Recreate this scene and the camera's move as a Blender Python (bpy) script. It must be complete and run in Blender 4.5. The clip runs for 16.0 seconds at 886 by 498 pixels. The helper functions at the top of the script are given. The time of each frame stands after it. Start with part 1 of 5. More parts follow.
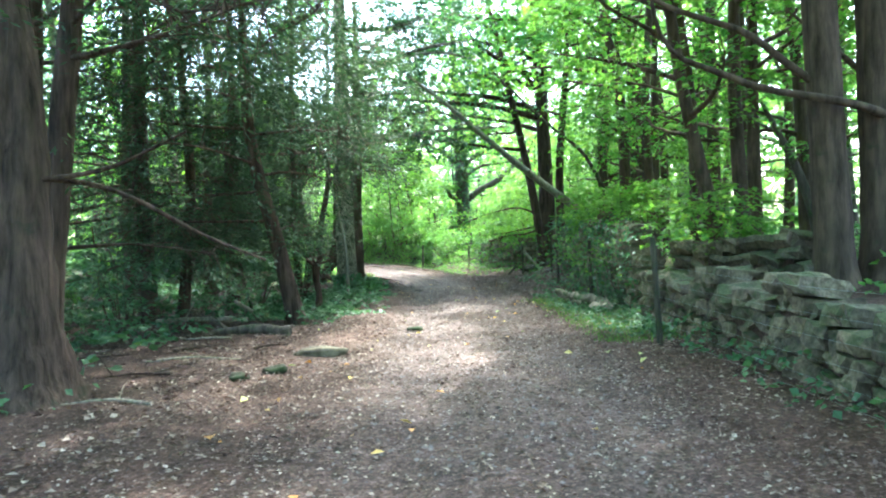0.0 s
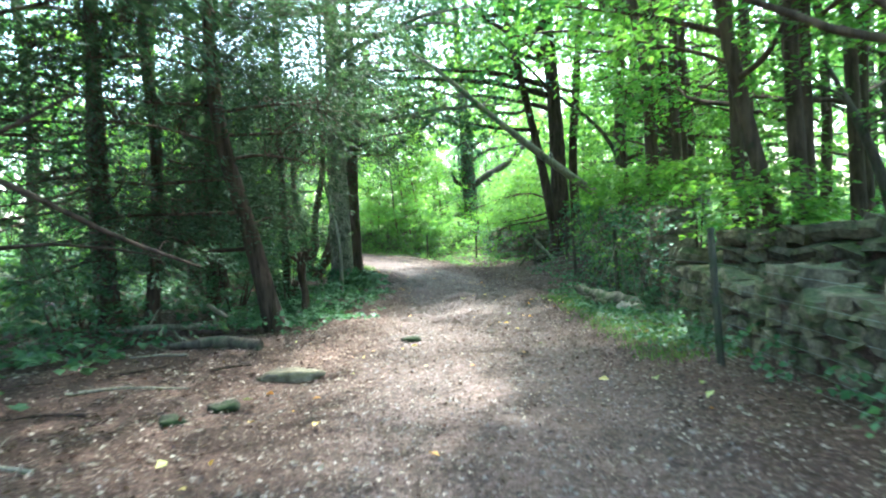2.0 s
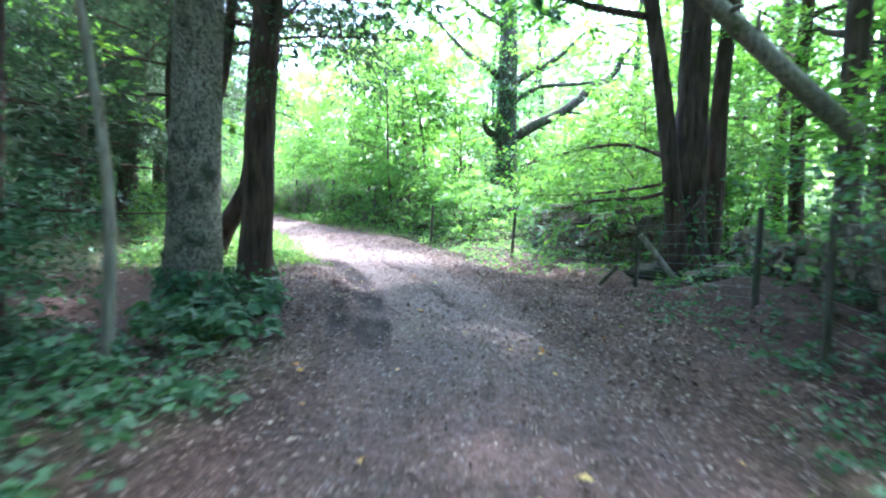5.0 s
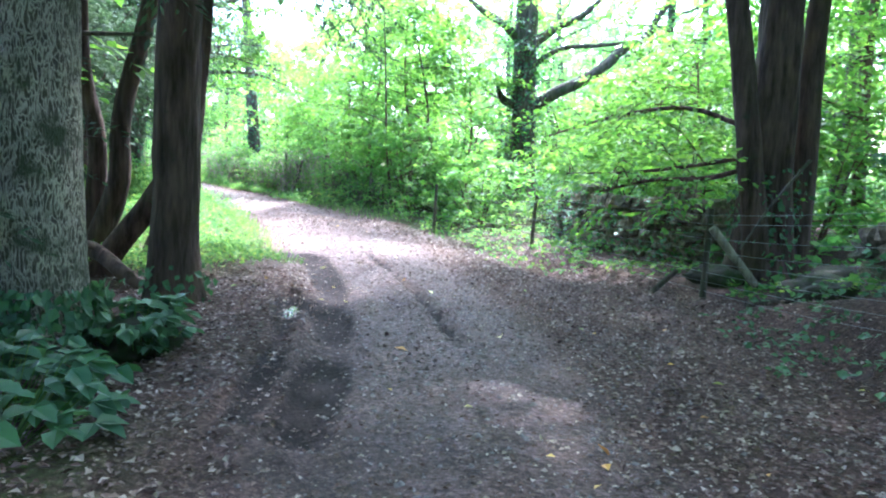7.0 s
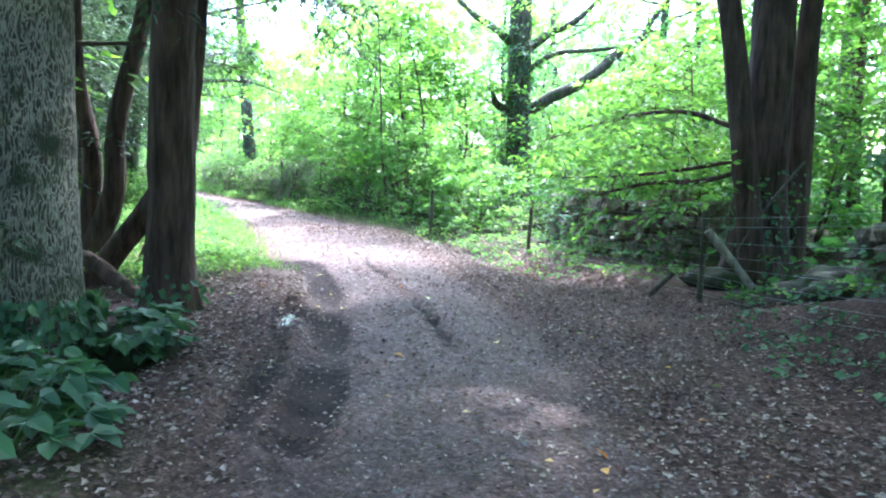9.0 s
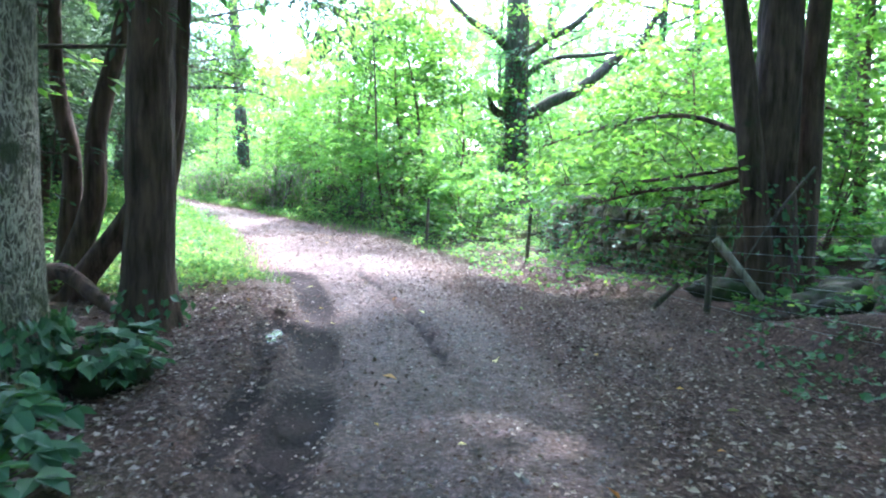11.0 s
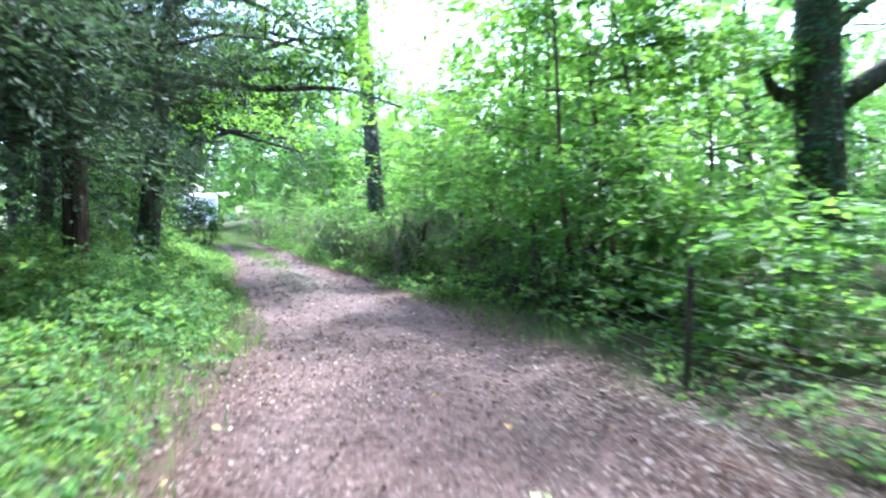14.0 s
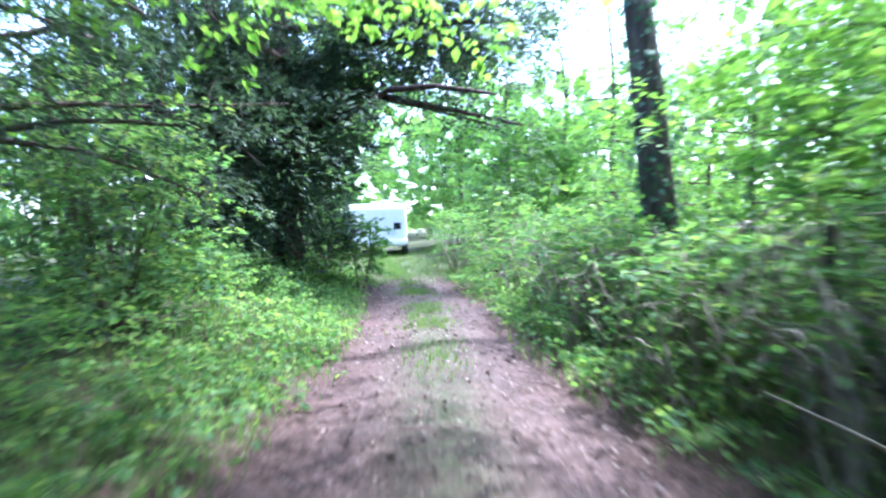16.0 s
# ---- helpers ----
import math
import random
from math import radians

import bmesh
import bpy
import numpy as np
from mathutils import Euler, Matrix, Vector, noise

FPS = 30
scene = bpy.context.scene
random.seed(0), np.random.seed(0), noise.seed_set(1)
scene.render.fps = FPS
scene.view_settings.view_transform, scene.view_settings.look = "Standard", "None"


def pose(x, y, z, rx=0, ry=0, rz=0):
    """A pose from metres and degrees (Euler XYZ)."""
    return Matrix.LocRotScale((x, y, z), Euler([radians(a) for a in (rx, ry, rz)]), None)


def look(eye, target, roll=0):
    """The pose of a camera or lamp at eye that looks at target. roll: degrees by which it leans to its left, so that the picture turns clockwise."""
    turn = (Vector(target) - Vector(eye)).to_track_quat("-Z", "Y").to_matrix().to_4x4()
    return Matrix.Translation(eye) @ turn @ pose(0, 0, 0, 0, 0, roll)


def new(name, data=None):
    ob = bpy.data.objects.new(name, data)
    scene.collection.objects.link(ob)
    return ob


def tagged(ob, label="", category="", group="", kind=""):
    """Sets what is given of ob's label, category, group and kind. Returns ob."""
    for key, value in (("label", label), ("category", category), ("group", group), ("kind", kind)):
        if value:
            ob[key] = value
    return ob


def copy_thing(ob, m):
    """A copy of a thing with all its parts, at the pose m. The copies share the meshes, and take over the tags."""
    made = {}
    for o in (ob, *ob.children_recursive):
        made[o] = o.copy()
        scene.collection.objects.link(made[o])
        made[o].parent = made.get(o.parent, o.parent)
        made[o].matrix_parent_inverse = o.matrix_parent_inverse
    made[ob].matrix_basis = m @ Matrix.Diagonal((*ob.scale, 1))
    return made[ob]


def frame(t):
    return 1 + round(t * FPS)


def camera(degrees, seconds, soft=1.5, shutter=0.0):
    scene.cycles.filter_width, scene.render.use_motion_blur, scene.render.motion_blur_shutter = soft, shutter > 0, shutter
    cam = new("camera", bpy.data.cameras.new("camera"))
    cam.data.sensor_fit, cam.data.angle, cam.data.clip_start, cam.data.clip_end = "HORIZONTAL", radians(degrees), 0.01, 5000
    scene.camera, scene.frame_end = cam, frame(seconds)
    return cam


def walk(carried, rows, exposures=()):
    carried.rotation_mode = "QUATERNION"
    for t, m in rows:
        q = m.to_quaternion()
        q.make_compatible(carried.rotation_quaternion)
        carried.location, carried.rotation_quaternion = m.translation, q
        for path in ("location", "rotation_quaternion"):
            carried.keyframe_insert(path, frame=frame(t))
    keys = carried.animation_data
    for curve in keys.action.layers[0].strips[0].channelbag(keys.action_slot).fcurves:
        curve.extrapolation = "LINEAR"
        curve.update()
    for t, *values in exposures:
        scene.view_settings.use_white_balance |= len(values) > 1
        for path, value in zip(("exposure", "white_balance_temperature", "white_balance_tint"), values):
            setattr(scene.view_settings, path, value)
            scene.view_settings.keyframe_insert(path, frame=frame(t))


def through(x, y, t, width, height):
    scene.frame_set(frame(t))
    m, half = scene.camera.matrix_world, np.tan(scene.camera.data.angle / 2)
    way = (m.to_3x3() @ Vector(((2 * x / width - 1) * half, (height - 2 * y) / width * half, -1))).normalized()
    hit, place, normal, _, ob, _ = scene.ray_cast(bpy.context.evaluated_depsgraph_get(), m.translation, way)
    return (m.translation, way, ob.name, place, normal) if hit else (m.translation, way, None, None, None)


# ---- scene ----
cam = camera(62, 16, soft=2.1, shutter=0.6)
METRES, EYE, TILT, LEAN, TURN = 39.474, 1.5, 0.0, 0.0, 0.0
ROWS = [
    (0.0, 0.0, 0.0, 0.0, -0.05, -1.21, 2.59),
    (0.5, 0.0002, 0.002, 0.0, 0.03, -1.21, 2.67),
    (1.0, 0.0009, 0.0087, 0.0002, 0.17, -1.31, 3.2),
    (1.5, 0.0018, 0.0248, 0.0005, 0.34, -1.68, 3.52),
    (2.0, 0.0029, 0.0531, 0.0013, 0.56, -2.18, 3.44),
    (2.5, 0.0025, 0.0912, 0.0006, 0.87, -2.45, 3.04),
    (3.0, 0.0026, 0.1463, 0.0003, 1.4, -3.86, 2.21),
    (3.5, 0.0034, 0.2041, -0.0018, 1.43, -4.53, 0.64),
    (6.0, 0.0041, 0.4517, -0.0052, 3.04, -4.16, -2.47),
    (6.5, 0.0041, 0.4613, -0.0053, 3.33, -5.42, -2.47),
    (7.0, 0.0041, 0.4616, -0.0053, 3.35, -6.04, -2.21),
    (7.5, 0.0041, 0.4616, -0.0053, 3.29, -6.08, -2.04),
    (8.0, 0.0041, 0.4617, -0.0054, 3.17, -5.92, -1.83),
    (8.5, 0.0041, 0.4616, -0.0054, 3.08, -5.73, -1.68),
    (9.0, 0.0042, 0.4617, -0.0054, 3.03, -5.56, -1.58),
    (11.5, 0.0045, 0.4823, -0.0052, 2.67, -4.53, -1.17),
    (12.0, 0.0052, 0.5108, -0.0055, 2.37, -3.77, -0.58),
    (12.5, 0.0032, 0.5497, -0.005, 2.85, -2.98, -0.4),
    (13.0, -0.0043, 0.6037, -0.0045, 7.67, -2.1, 0.46),
    (13.5, -0.0151, 0.6542, -0.0041, 12.5, -1.86, 0.28),
    (14.0, -0.0299, 0.7093, -0.0032, 16.88, -1.74, 0.41),
    (14.5, -0.0492, 0.7658, -0.0017, 21.13, -1.43, 0.65),
    (15.0, -0.0795, 0.8331, 0.0005, 25.98, -1.14, 1.16),
    (15.5, -0.1138, 0.8971, 0.0024, 30.1, -0.81, 1.59),
    (16.0, -0.1543, 0.9665, 0.0041, 34.43, -0.61, 1.85),
]
walk(cam, [(t, pose(0, 0, EYE, TILT, LEAN, TURN) @ pose(METRES * x, METRES * y, METRES * z, 90 + pitch, roll, yaw)) for t, x, y, z, yaw, pitch, roll in ROWS], [(0.0, 4.1, 5600, -4), (2.5, 4.0, 5400, -6), (3.5, 4.2, 5100, 1), (6.0, 4.3, 5000, 12), (9.2, 4.3, 5000, 12), (12.5, 4.0, 5100, 12), (13.5, 3.4, 5150, 11), (14.0, 3.4, 5050, 12), (14.6, 3.75, 4850, 15), (15.0, 3.8, 4700, 16), (16.0, 3.4, 4900, 17)])

# ---- world and sun ----
SUN_EL, SUN_AZ = radians(60), radians(22)      # azimuth from +y towards +x
world = bpy.data.worlds.new("World")
scene.world = world
world.use_nodes = True
wn = world.node_tree
sky = wn.nodes.new("ShaderNodeTexSky")
sky.sky_type, sky.sun_disc = "NISHITA", False
sky.sun_elevation, sky.sun_rotation = SUN_EL, SUN_AZ
sky.air_density, sky.dust_density = 1.0, 4.0
wn.links.new(sky.outputs[0], wn.nodes["Background"].inputs[0])
wn.nodes["Background"].inputs[1].default_value = 0.15
sun = new("sun", bpy.data.lights.new("sun", "SUN"))
sun.data.energy, sun.data.angle, sun.data.color = 2.0, radians(2.0), (1.0, 0.95, 0.86)
sun_from = Vector((math.sin(SUN_AZ) * math.cos(SUN_EL), math.cos(SUN_AZ) * math.cos(SUN_EL), math.sin(SUN_EL)))
sun.matrix_world = look(sun_from * 60, (0, 0, 0))


# ---- materials ----
def material(name, rough=0.8, spec=0.3):
    m = bpy.data.materials.new(name)
    m.use_nodes = True
    b = m.node_tree.nodes["Principled BSDF"]
    b.inputs["Roughness"].default_value = rough
    b.inputs["Specular IOR Level"].default_value = spec
    return m, m.node_tree, b


def add(nt, kind, **values):
    n = nt.nodes.new(kind)
    for k, v in values.items():
        n.inputs[k].default_value = v
    return n


def ramp(nt, source, stops):
    r = nt.nodes.new("ShaderNodeValToRGB")
    while len(r.color_ramp.elements) < len(stops):
        r.color_ramp.elements.new(0.5)
    for e, (p, c) in zip(r.color_ramp.elements, stops):
        e.position, e.color = p, (*c, 1)
    nt.links.new(source, r.inputs[0])
    return r.outputs[0]


def coords(nt, scale=(1, 1, 1), kind="Object"):
    tc = nt.nodes.new("ShaderNodeTexCoord")
    mp = nt.nodes.new("ShaderNodeMapping")
    mp.inputs["Scale"].default_value = scale
    nt.links.new(tc.outputs[kind], mp.inputs[0])
    return mp.outputs[0]


def noise_tex(nt, vec, scale, detail=4.0, rough=0.6):
    n = add(nt, "ShaderNodeTexNoise", Scale=scale, Detail=detail, Roughness=rough)
    nt.links.new(vec, n.inputs["Vector"])
    return n.outputs[0]


def mixed(nt, fac, a, b, blend="MIX"):
    n = nt.nodes.new("ShaderNodeMix")
    n.data_type, n.blend_type = "RGBA", blend
    for slot, v in ((0, fac), (6, a), (7, b)):
        if isinstance(v, (int, float)):
            n.inputs[slot].default_value = v
        elif isinstance(v, tuple):
            n.inputs[slot].default_value = (*v, 1)
        else:
            nt.links.new(v, n.inputs[slot])
    return n.outputs[2]


def bump(nt, height, shader, strength, distance):
    b = add(nt, "ShaderNodeBump", Strength=strength, Distance=distance)
    nt.links.new(height, b.inputs["Height"])
    nt.links.new(b.outputs[0], shader.inputs["Normal"])


def add_colour(nt, vec, scale):
    n = add(nt, "ShaderNodeTexNoise", Scale=scale, Detail=3.0)
    nt.links.new(vec, n.inputs["Vector"])
    return n.outputs["Color"]


def bark(name, dark, light, moss, stretch=0.12, scale=14.0, depth=0.03, moss_from=0.52, lattice=False):
    m, nt, b = material(name, 0.92, 0.2)
    v = coords(nt, (1, 1, stretch))
    w = noise_tex(nt, v, scale, 5, 0.65)
    if lattice:
        vo = add(nt, "ShaderNodeTexVoronoi", Scale=scale * 1.5)
        vo.feature = "DISTANCE_TO_EDGE"
        warp = mixed(nt, 0.16, v, add_colour(nt, v, 11.0))
        nt.links.new(warp, vo.inputs["Vector"])
        w = mixed(nt, 0.5, ramp(nt, vo.outputs["Distance"], [(0.03, (0.85, 0.85, 0.85)), (0.2, (0.12, 0.12, 0.12))]), w)
    big = noise_tex(nt, coords(nt), 1.7, 3)
    col = ramp(nt, w, [(0.32, dark), (0.62, light)])
    tone = ramp(nt, big, [(0.3, (0.6, 0.6, 0.6)), (0.7, (1.15, 1.1, 1.05))])
    col = mixed(nt, 1.0, col, tone, "MULTIPLY")
    fac = ramp(nt, noise_tex(nt, coords(nt), 3.1, 5, 0.7), [(moss_from, (0, 0, 0)), (moss_from + 0.14, (1, 1, 1))])
    col = mixed(nt, fac, col, moss)
    nt.links.new(col, b.inputs["Base Color"])
    bump(nt, w, b, 0.9, depth)
    return m


def leafy(name, colours, through, rough=0.45, spec=0.4, share=0.45, patch=0.35):
    """Leaves: a glossy upper face with light that passes through the blade."""
    m, nt, b = material(name, rough, spec)
    geo = nt.nodes.new("ShaderNodeNewGeometry")
    n = len(colours)
    col = ramp(nt, geo.outputs["Random Per Island"], [(i / max(n - 1, 1), c) for i, c in enumerate(colours)])
    big = noise_tex(nt, coords(nt), patch, 2)
    tone = ramp(nt, big, [(0.3, (0.75, 0.8, 0.8)), (0.7, (1.2, 1.15, 1.0))])
    col = mixed(nt, 1.0, col, tone, "MULTIPLY")
    nt.links.new(col, b.inputs["Base Color"])
    tr = nt.nodes.new("ShaderNodeBsdfTranslucent")
    nt.links.new(mixed(nt, 1.0, col, through, "MULTIPLY"), tr.inputs[0])
    mx = nt.nodes.new("ShaderNodeMixShader")
    mx.inputs[0].default_value = share
    nt.links.new(b.outputs[0], mx.inputs[1])
    nt.links.new(tr.outputs[0], mx.inputs[2])
    nt.links.new(mx.outputs[0], nt.nodes["Material Output"].inputs[0])
    return m


M = {}
M["ash"] = bark("ash_bark", (0.08, 0.068, 0.054), (0.42, 0.37, 0.3), (0.06, 0.064, 0.038), 0.3, 26, 0.05, 0.5, True)
M["beech"] = bark("smooth_bark", (0.032, 0.0215, 0.0165), (0.12, 0.083, 0.063), (0.042, 0.048, 0.026), 0.16, 9, 0.03, 0.6)
M["yew"] = bark("yew_bark", (0.021, 0.0138, 0.0115), (0.106, 0.069, 0.055), (0.036, 0.038, 0.024), 0.13, 11, 0.055, 0.6)
M["oak"] = bark("oak_bark", (0.032, 0.027, 0.023), (0.12, 0.1, 0.082), (0.042, 0.062, 0.028), 0.14, 12, 0.04)
M["dead"] = bark("dead_wood", (0.10, 0.085, 0.065), (0.30, 0.27, 0.22), (0.06, 0.09, 0.03), 0.1, 22, 0.01, 0.6)
M["rotten"] = bark("rotten_wood", (0.022, 0.017, 0.013), (0.22, 0.19, 0.15), (0.045, 0.065, 0.022), 0.3, 7, 0.04, 0.46)
M["moss_rock"] = bark("mossy_rock", (0.014, 0.014, 0.010), (0.075, 0.066, 0.055), (0.024, 0.034, 0.013), 1.0, 9, 0.03, 0.42)
M["slab"] = bark("pale_slab", (0.06, 0.05, 0.036), (0.21, 0.18, 0.13), (0.07, 0.08, 0.035), 1.0, 7, 0.03, 0.64)
M["post"] = bark("post_wood", (0.03, 0.026, 0.021), (0.095, 0.083, 0.066), (0.036, 0.05, 0.024), 0.08, 30, 0.006)
M["beech_leaf"] = leafy("beech_leaf", [(0.07, 0.155, 0.042), (0.1, 0.205, 0.05), (0.145, 0.25, 0.056)], (1.8, 1.75, 0.75), 0.55, 0.3, share=0.55)
M["hazel_leaf"] = leafy("hazel_leaf", [(0.062, 0.145, 0.046), (0.085, 0.185, 0.054), (0.122, 0.222, 0.058)], (1.8, 1.75, 0.75), 0.55, 0.3, share=0.55)
M["shade_leaf"] = leafy("shade_leaf", [(0.06, 0.145, 0.06), (0.085, 0.19, 0.07), (0.12, 0.23, 0.075)], (2.0, 2.0, 1.1), 0.55, 0.3, share=0.55)
M["yew_leaf"] = leafy("yew_leaf", [(0.027, 0.047, 0.032), (0.042, 0.068, 0.045), (0.062, 0.09, 0.056)], (1.4, 1.5, 0.9), 0.7, 0.22, 0.35)
M["ivy_leaf"] = leafy("ivy_leaf", [(0.042, 0.092, 0.058), (0.06, 0.125, 0.07), (0.08, 0.155, 0.08)], (1.6, 1.7, 0.9), 0.5, 0.35, 0.35)
M["bramble_leaf"] = leafy("bramble_leaf", [(0.045, 0.1, 0.046), (0.066, 0.145, 0.056), (0.092, 0.18, 0.062), (0.125, 0.21, 0.066), (0.175, 0.23, 0.075)], (1.9, 1.9, 1.0), 0.7, 0.2, share=0.48)
M["grass"] = leafy("grass_blade", [(0.06, 0.13, 0.04), (0.09, 0.175, 0.05), (0.15, 0.2, 0.075)], (1.7, 1.7, 0.9), 0.65, 0.25, share=0.45)
M["far_leaf"] = leafy("far_leaf", [(0.045, 0.095, 0.038), (0.065, 0.125, 0.046), (0.085, 0.15, 0.052)], (1.8, 1.8, 1.0), 0.7, 0.2, share=0.5, patch=0.08)
M["litter"] = leafy("dry_leaf", [(0.034, 0.019, 0.016), (0.06, 0.033, 0.028), (0.088, 0.051, 0.043), (0.12, 0.077, 0.066), (0.16, 0.115, 0.1), (0.34, 0.285, 0.26)], (1.2, 1.0, 0.8), 0.6, 0.35, 0.12)
M["yellow_leaf"] = leafy("fallen_yellow_leaf", [(0.45, 0.30, 0.06), (0.5, 0.22, 0.06), (0.55, 0.5, 0.2), (0.2, 0.3, 0.1)], (1.1, 1.0, 0.7), 0.5, 0.4, 0.15)


def ground_material():
    m, nt, b = material("woodland_ground", 0.85, 0.35)
    v = coords(nt)
    at = nt.nodes.new("ShaderNodeAttribute")
    at.attribute_name = "zone"
    sep = nt.nodes.new("ShaderNodeSeparateColor")
    nt.links.new(at.outputs["Color"], sep.inputs[0])
    fine = noise_tex(nt, v, 30, 8, 0.82)
    mid = noise_tex(nt, v, 7, 5, 0.65)
    wide = noise_tex(nt, v, 0.9, 4)
    soil = ramp(nt, fine, [(0.36, (0.025, 0.0155, 0.013)), (0.5, (0.064, 0.039, 0.032)), (0.64, (0.15, 0.098, 0.08))])
    grit = ramp(nt, fine, [(0.36, (0.03, 0.019, 0.018)), (0.5, (0.086, 0.056, 0.052)), (0.64, (0.225, 0.155, 0.146))])
    # rut mud, its dark colour also holding the shade of the sunk ruts
    shaded_mud = ramp(nt, fine, [(0.36, (0.012, 0.009, 0.009)), (0.64, (0.045, 0.035, 0.034))])
    green = ramp(nt, fine, [(0.3, (0.018, 0.030, 0.012)), (0.7, (0.06, 0.085, 0.025))])
    near_grit = mixed(nt, ramp(nt, mid, [(0.38, (0, 0, 0)), (0.6, (1, 1, 1))]), soil, grit)
    col = mixed(nt, sep.outputs[0], soil, near_grit)
    gm = nt.nodes.new("ShaderNodeMath")
    gm.operation = "MULTIPLY"
    nt.links.new(sep.outputs[1], gm.inputs[0])
    nt.links.new(ramp(nt, mid, [(0.35, (0, 0, 0)), (0.55, (1, 1, 1))]), gm.inputs[1])
    col = mixed(nt, gm.outputs[0], col, green)
    torn = nt.nodes.new("ShaderNodeMath")
    torn.operation = "MULTIPLY_ADD"
    torn.inputs[1].default_value = 0.6
    nt.links.new(noise_tex(nt, v, 11, 6, 0.75), torn.inputs[0])
    nt.links.new(sep.outputs[2], torn.inputs[2])
    wetness = ramp(nt, torn.outputs[0], [(0.50, (0, 0, 0)), (0.69, (1, 1, 1))])
    clods = ramp(nt, noise_tex(nt, v, 14, 4, 0.8), [(0.38, (0.5, 0.47, 0.46)), (0.6, (1.3, 1.3, 1.3))])
    col = mixed(nt, 0.75, col, clods, "MULTIPLY")
    col = mixed(nt, wetness, col, shaded_mud)
    col = mixed(nt, 1.0, col, ramp(nt, wide, [(0.3, (0.75, 0.75, 0.75)), (0.7, (1.25, 1.22, 1.18))]), "MULTIPLY")
    nt.links.new(col, b.inputs["Base Color"])
    wet = nt.nodes.new("ShaderNodeMapRange")
    wet.inputs[3].default_value, wet.inputs[4].default_value = 0.88, 0.74
    nt.links.new(sep.outputs[0], wet.inputs[0])
    nt.links.new(mixed(nt, wetness, wet.outputs[0], (0.8, 0.8, 0.8)), b.inputs["Roughness"])
    shine = mixed(nt, sep.outputs[0], (0.1, 0.1, 0.1), (0.17, 0.17, 0.17))
    nt.links.new(mixed(nt, wetness, shine, (0.03, 0.03, 0.03)), b.inputs["Specular IOR Level"])
    bump(nt, mixed(nt, 0.5, fine, mid), b, 0.9, 0.035)
    return m


def stone_material():
    """Weathered limestone: pale broken faces, dark stains, moss that settles on the tops."""
    m, nt, b = material("mossy_limestone", 0.9, 0.25)
    info = nt.nodes.new("ShaderNodeObjectInfo")
    geo = nt.nodes.new("ShaderNodeNewGeometry")
    fine = noise_tex(nt, geo.outputs["Position"], 17, 6, 0.7)
    stain = noise_tex(nt, geo.outputs["Position"], 4.5, 4, 0.6)
    col = ramp(nt, fine, [(0.3, (0.07, 0.058, 0.045)), (0.55, (0.2, 0.17, 0.135)), (0.75, (0.34, 0.3, 0.24))])
    col = mixed(nt, 1.0, col, ramp(nt, stain, [(0.35, (0.4, 0.38, 0.36)), (0.6, (1.1, 1.06, 1.0))]), "MULTIPLY")
    col = mixed(nt, 1.0, col, ramp(nt, info.outputs["Random"], [(0, (0.6, 0.6, 0.6)), (1, (1.2, 1.12, 1.0))]), "MULTIPLY")
    axes = nt.nodes.new("ShaderNodeSeparateXYZ")
    nt.links.new(geo.outputs["True Normal"], axes.inputs[0])
    lie = nt.nodes.new("ShaderNodeMath")
    lie.operation = "MULTIPLY_ADD"
    lie.inputs[1].default_value = 0.16
    nt.links.new(axes.outputs[2], lie.inputs[0])
    nt.links.new(noise_tex(nt, geo.outputs["Position"], 2.4, 6, 0.75), lie.inputs[2])
    fac = ramp(nt, lie.outputs[0], [(0.53, (0, 0, 0)), (0.66, (0.9, 0.9, 0.9))])
    mossy = ramp(nt, fine, [(0.3, (0.026, 0.034, 0.015)), (0.7, (0.085, 0.098, 0.042))])
    nt.links.new(mixed(nt, fac, col, mossy), b.inputs["Base Color"])
    bump(nt, mixed(nt, 0.5, fine, stain), b, 1.0, 0.05)
    return m


def plain(name, colour, rough=0.5, metal=0.0, spec=0.5, vary=0.15, scale=6.0):
    m, nt, b = material(name, rough, spec)
    b.inputs["Metallic"].default_value = metal
    n = noise_tex(nt, coords(nt), scale, 5, 0.7)
    lo, hi = (tuple(c * k for c in colour) for k in (1 - vary, 1 + vary))
    nt.links.new(ramp(nt, n, [(0.3, lo), (0.7, hi)]), b.inputs["Base Color"])
    return m


M["ground"] = ground_material()
M["stone"] = stone_material()
M["pebble"] = plain("pale_grit", (0.15, 0.125, 0.12), 0.8, vary=0.5, scale=9)
M["wire"] = plain("galvanised_wire", (0.22, 0.23, 0.22), 0.5, 0.5, vary=0.3)
M["white"] = plain("white_coachwork", (0.8, 0.8, 0.79), 0.35, vary=0.06)
M["black"] = plain("black_rubber", (0.02, 0.02, 0.022), 0.7)
M["glass"] = plain("dark_tinted_glass", (0.015, 0.02, 0.022), 0.08)
M["water"] = plain("muddy_water", (0.06, 0.05, 0.042), 0.12, spec=0.8)


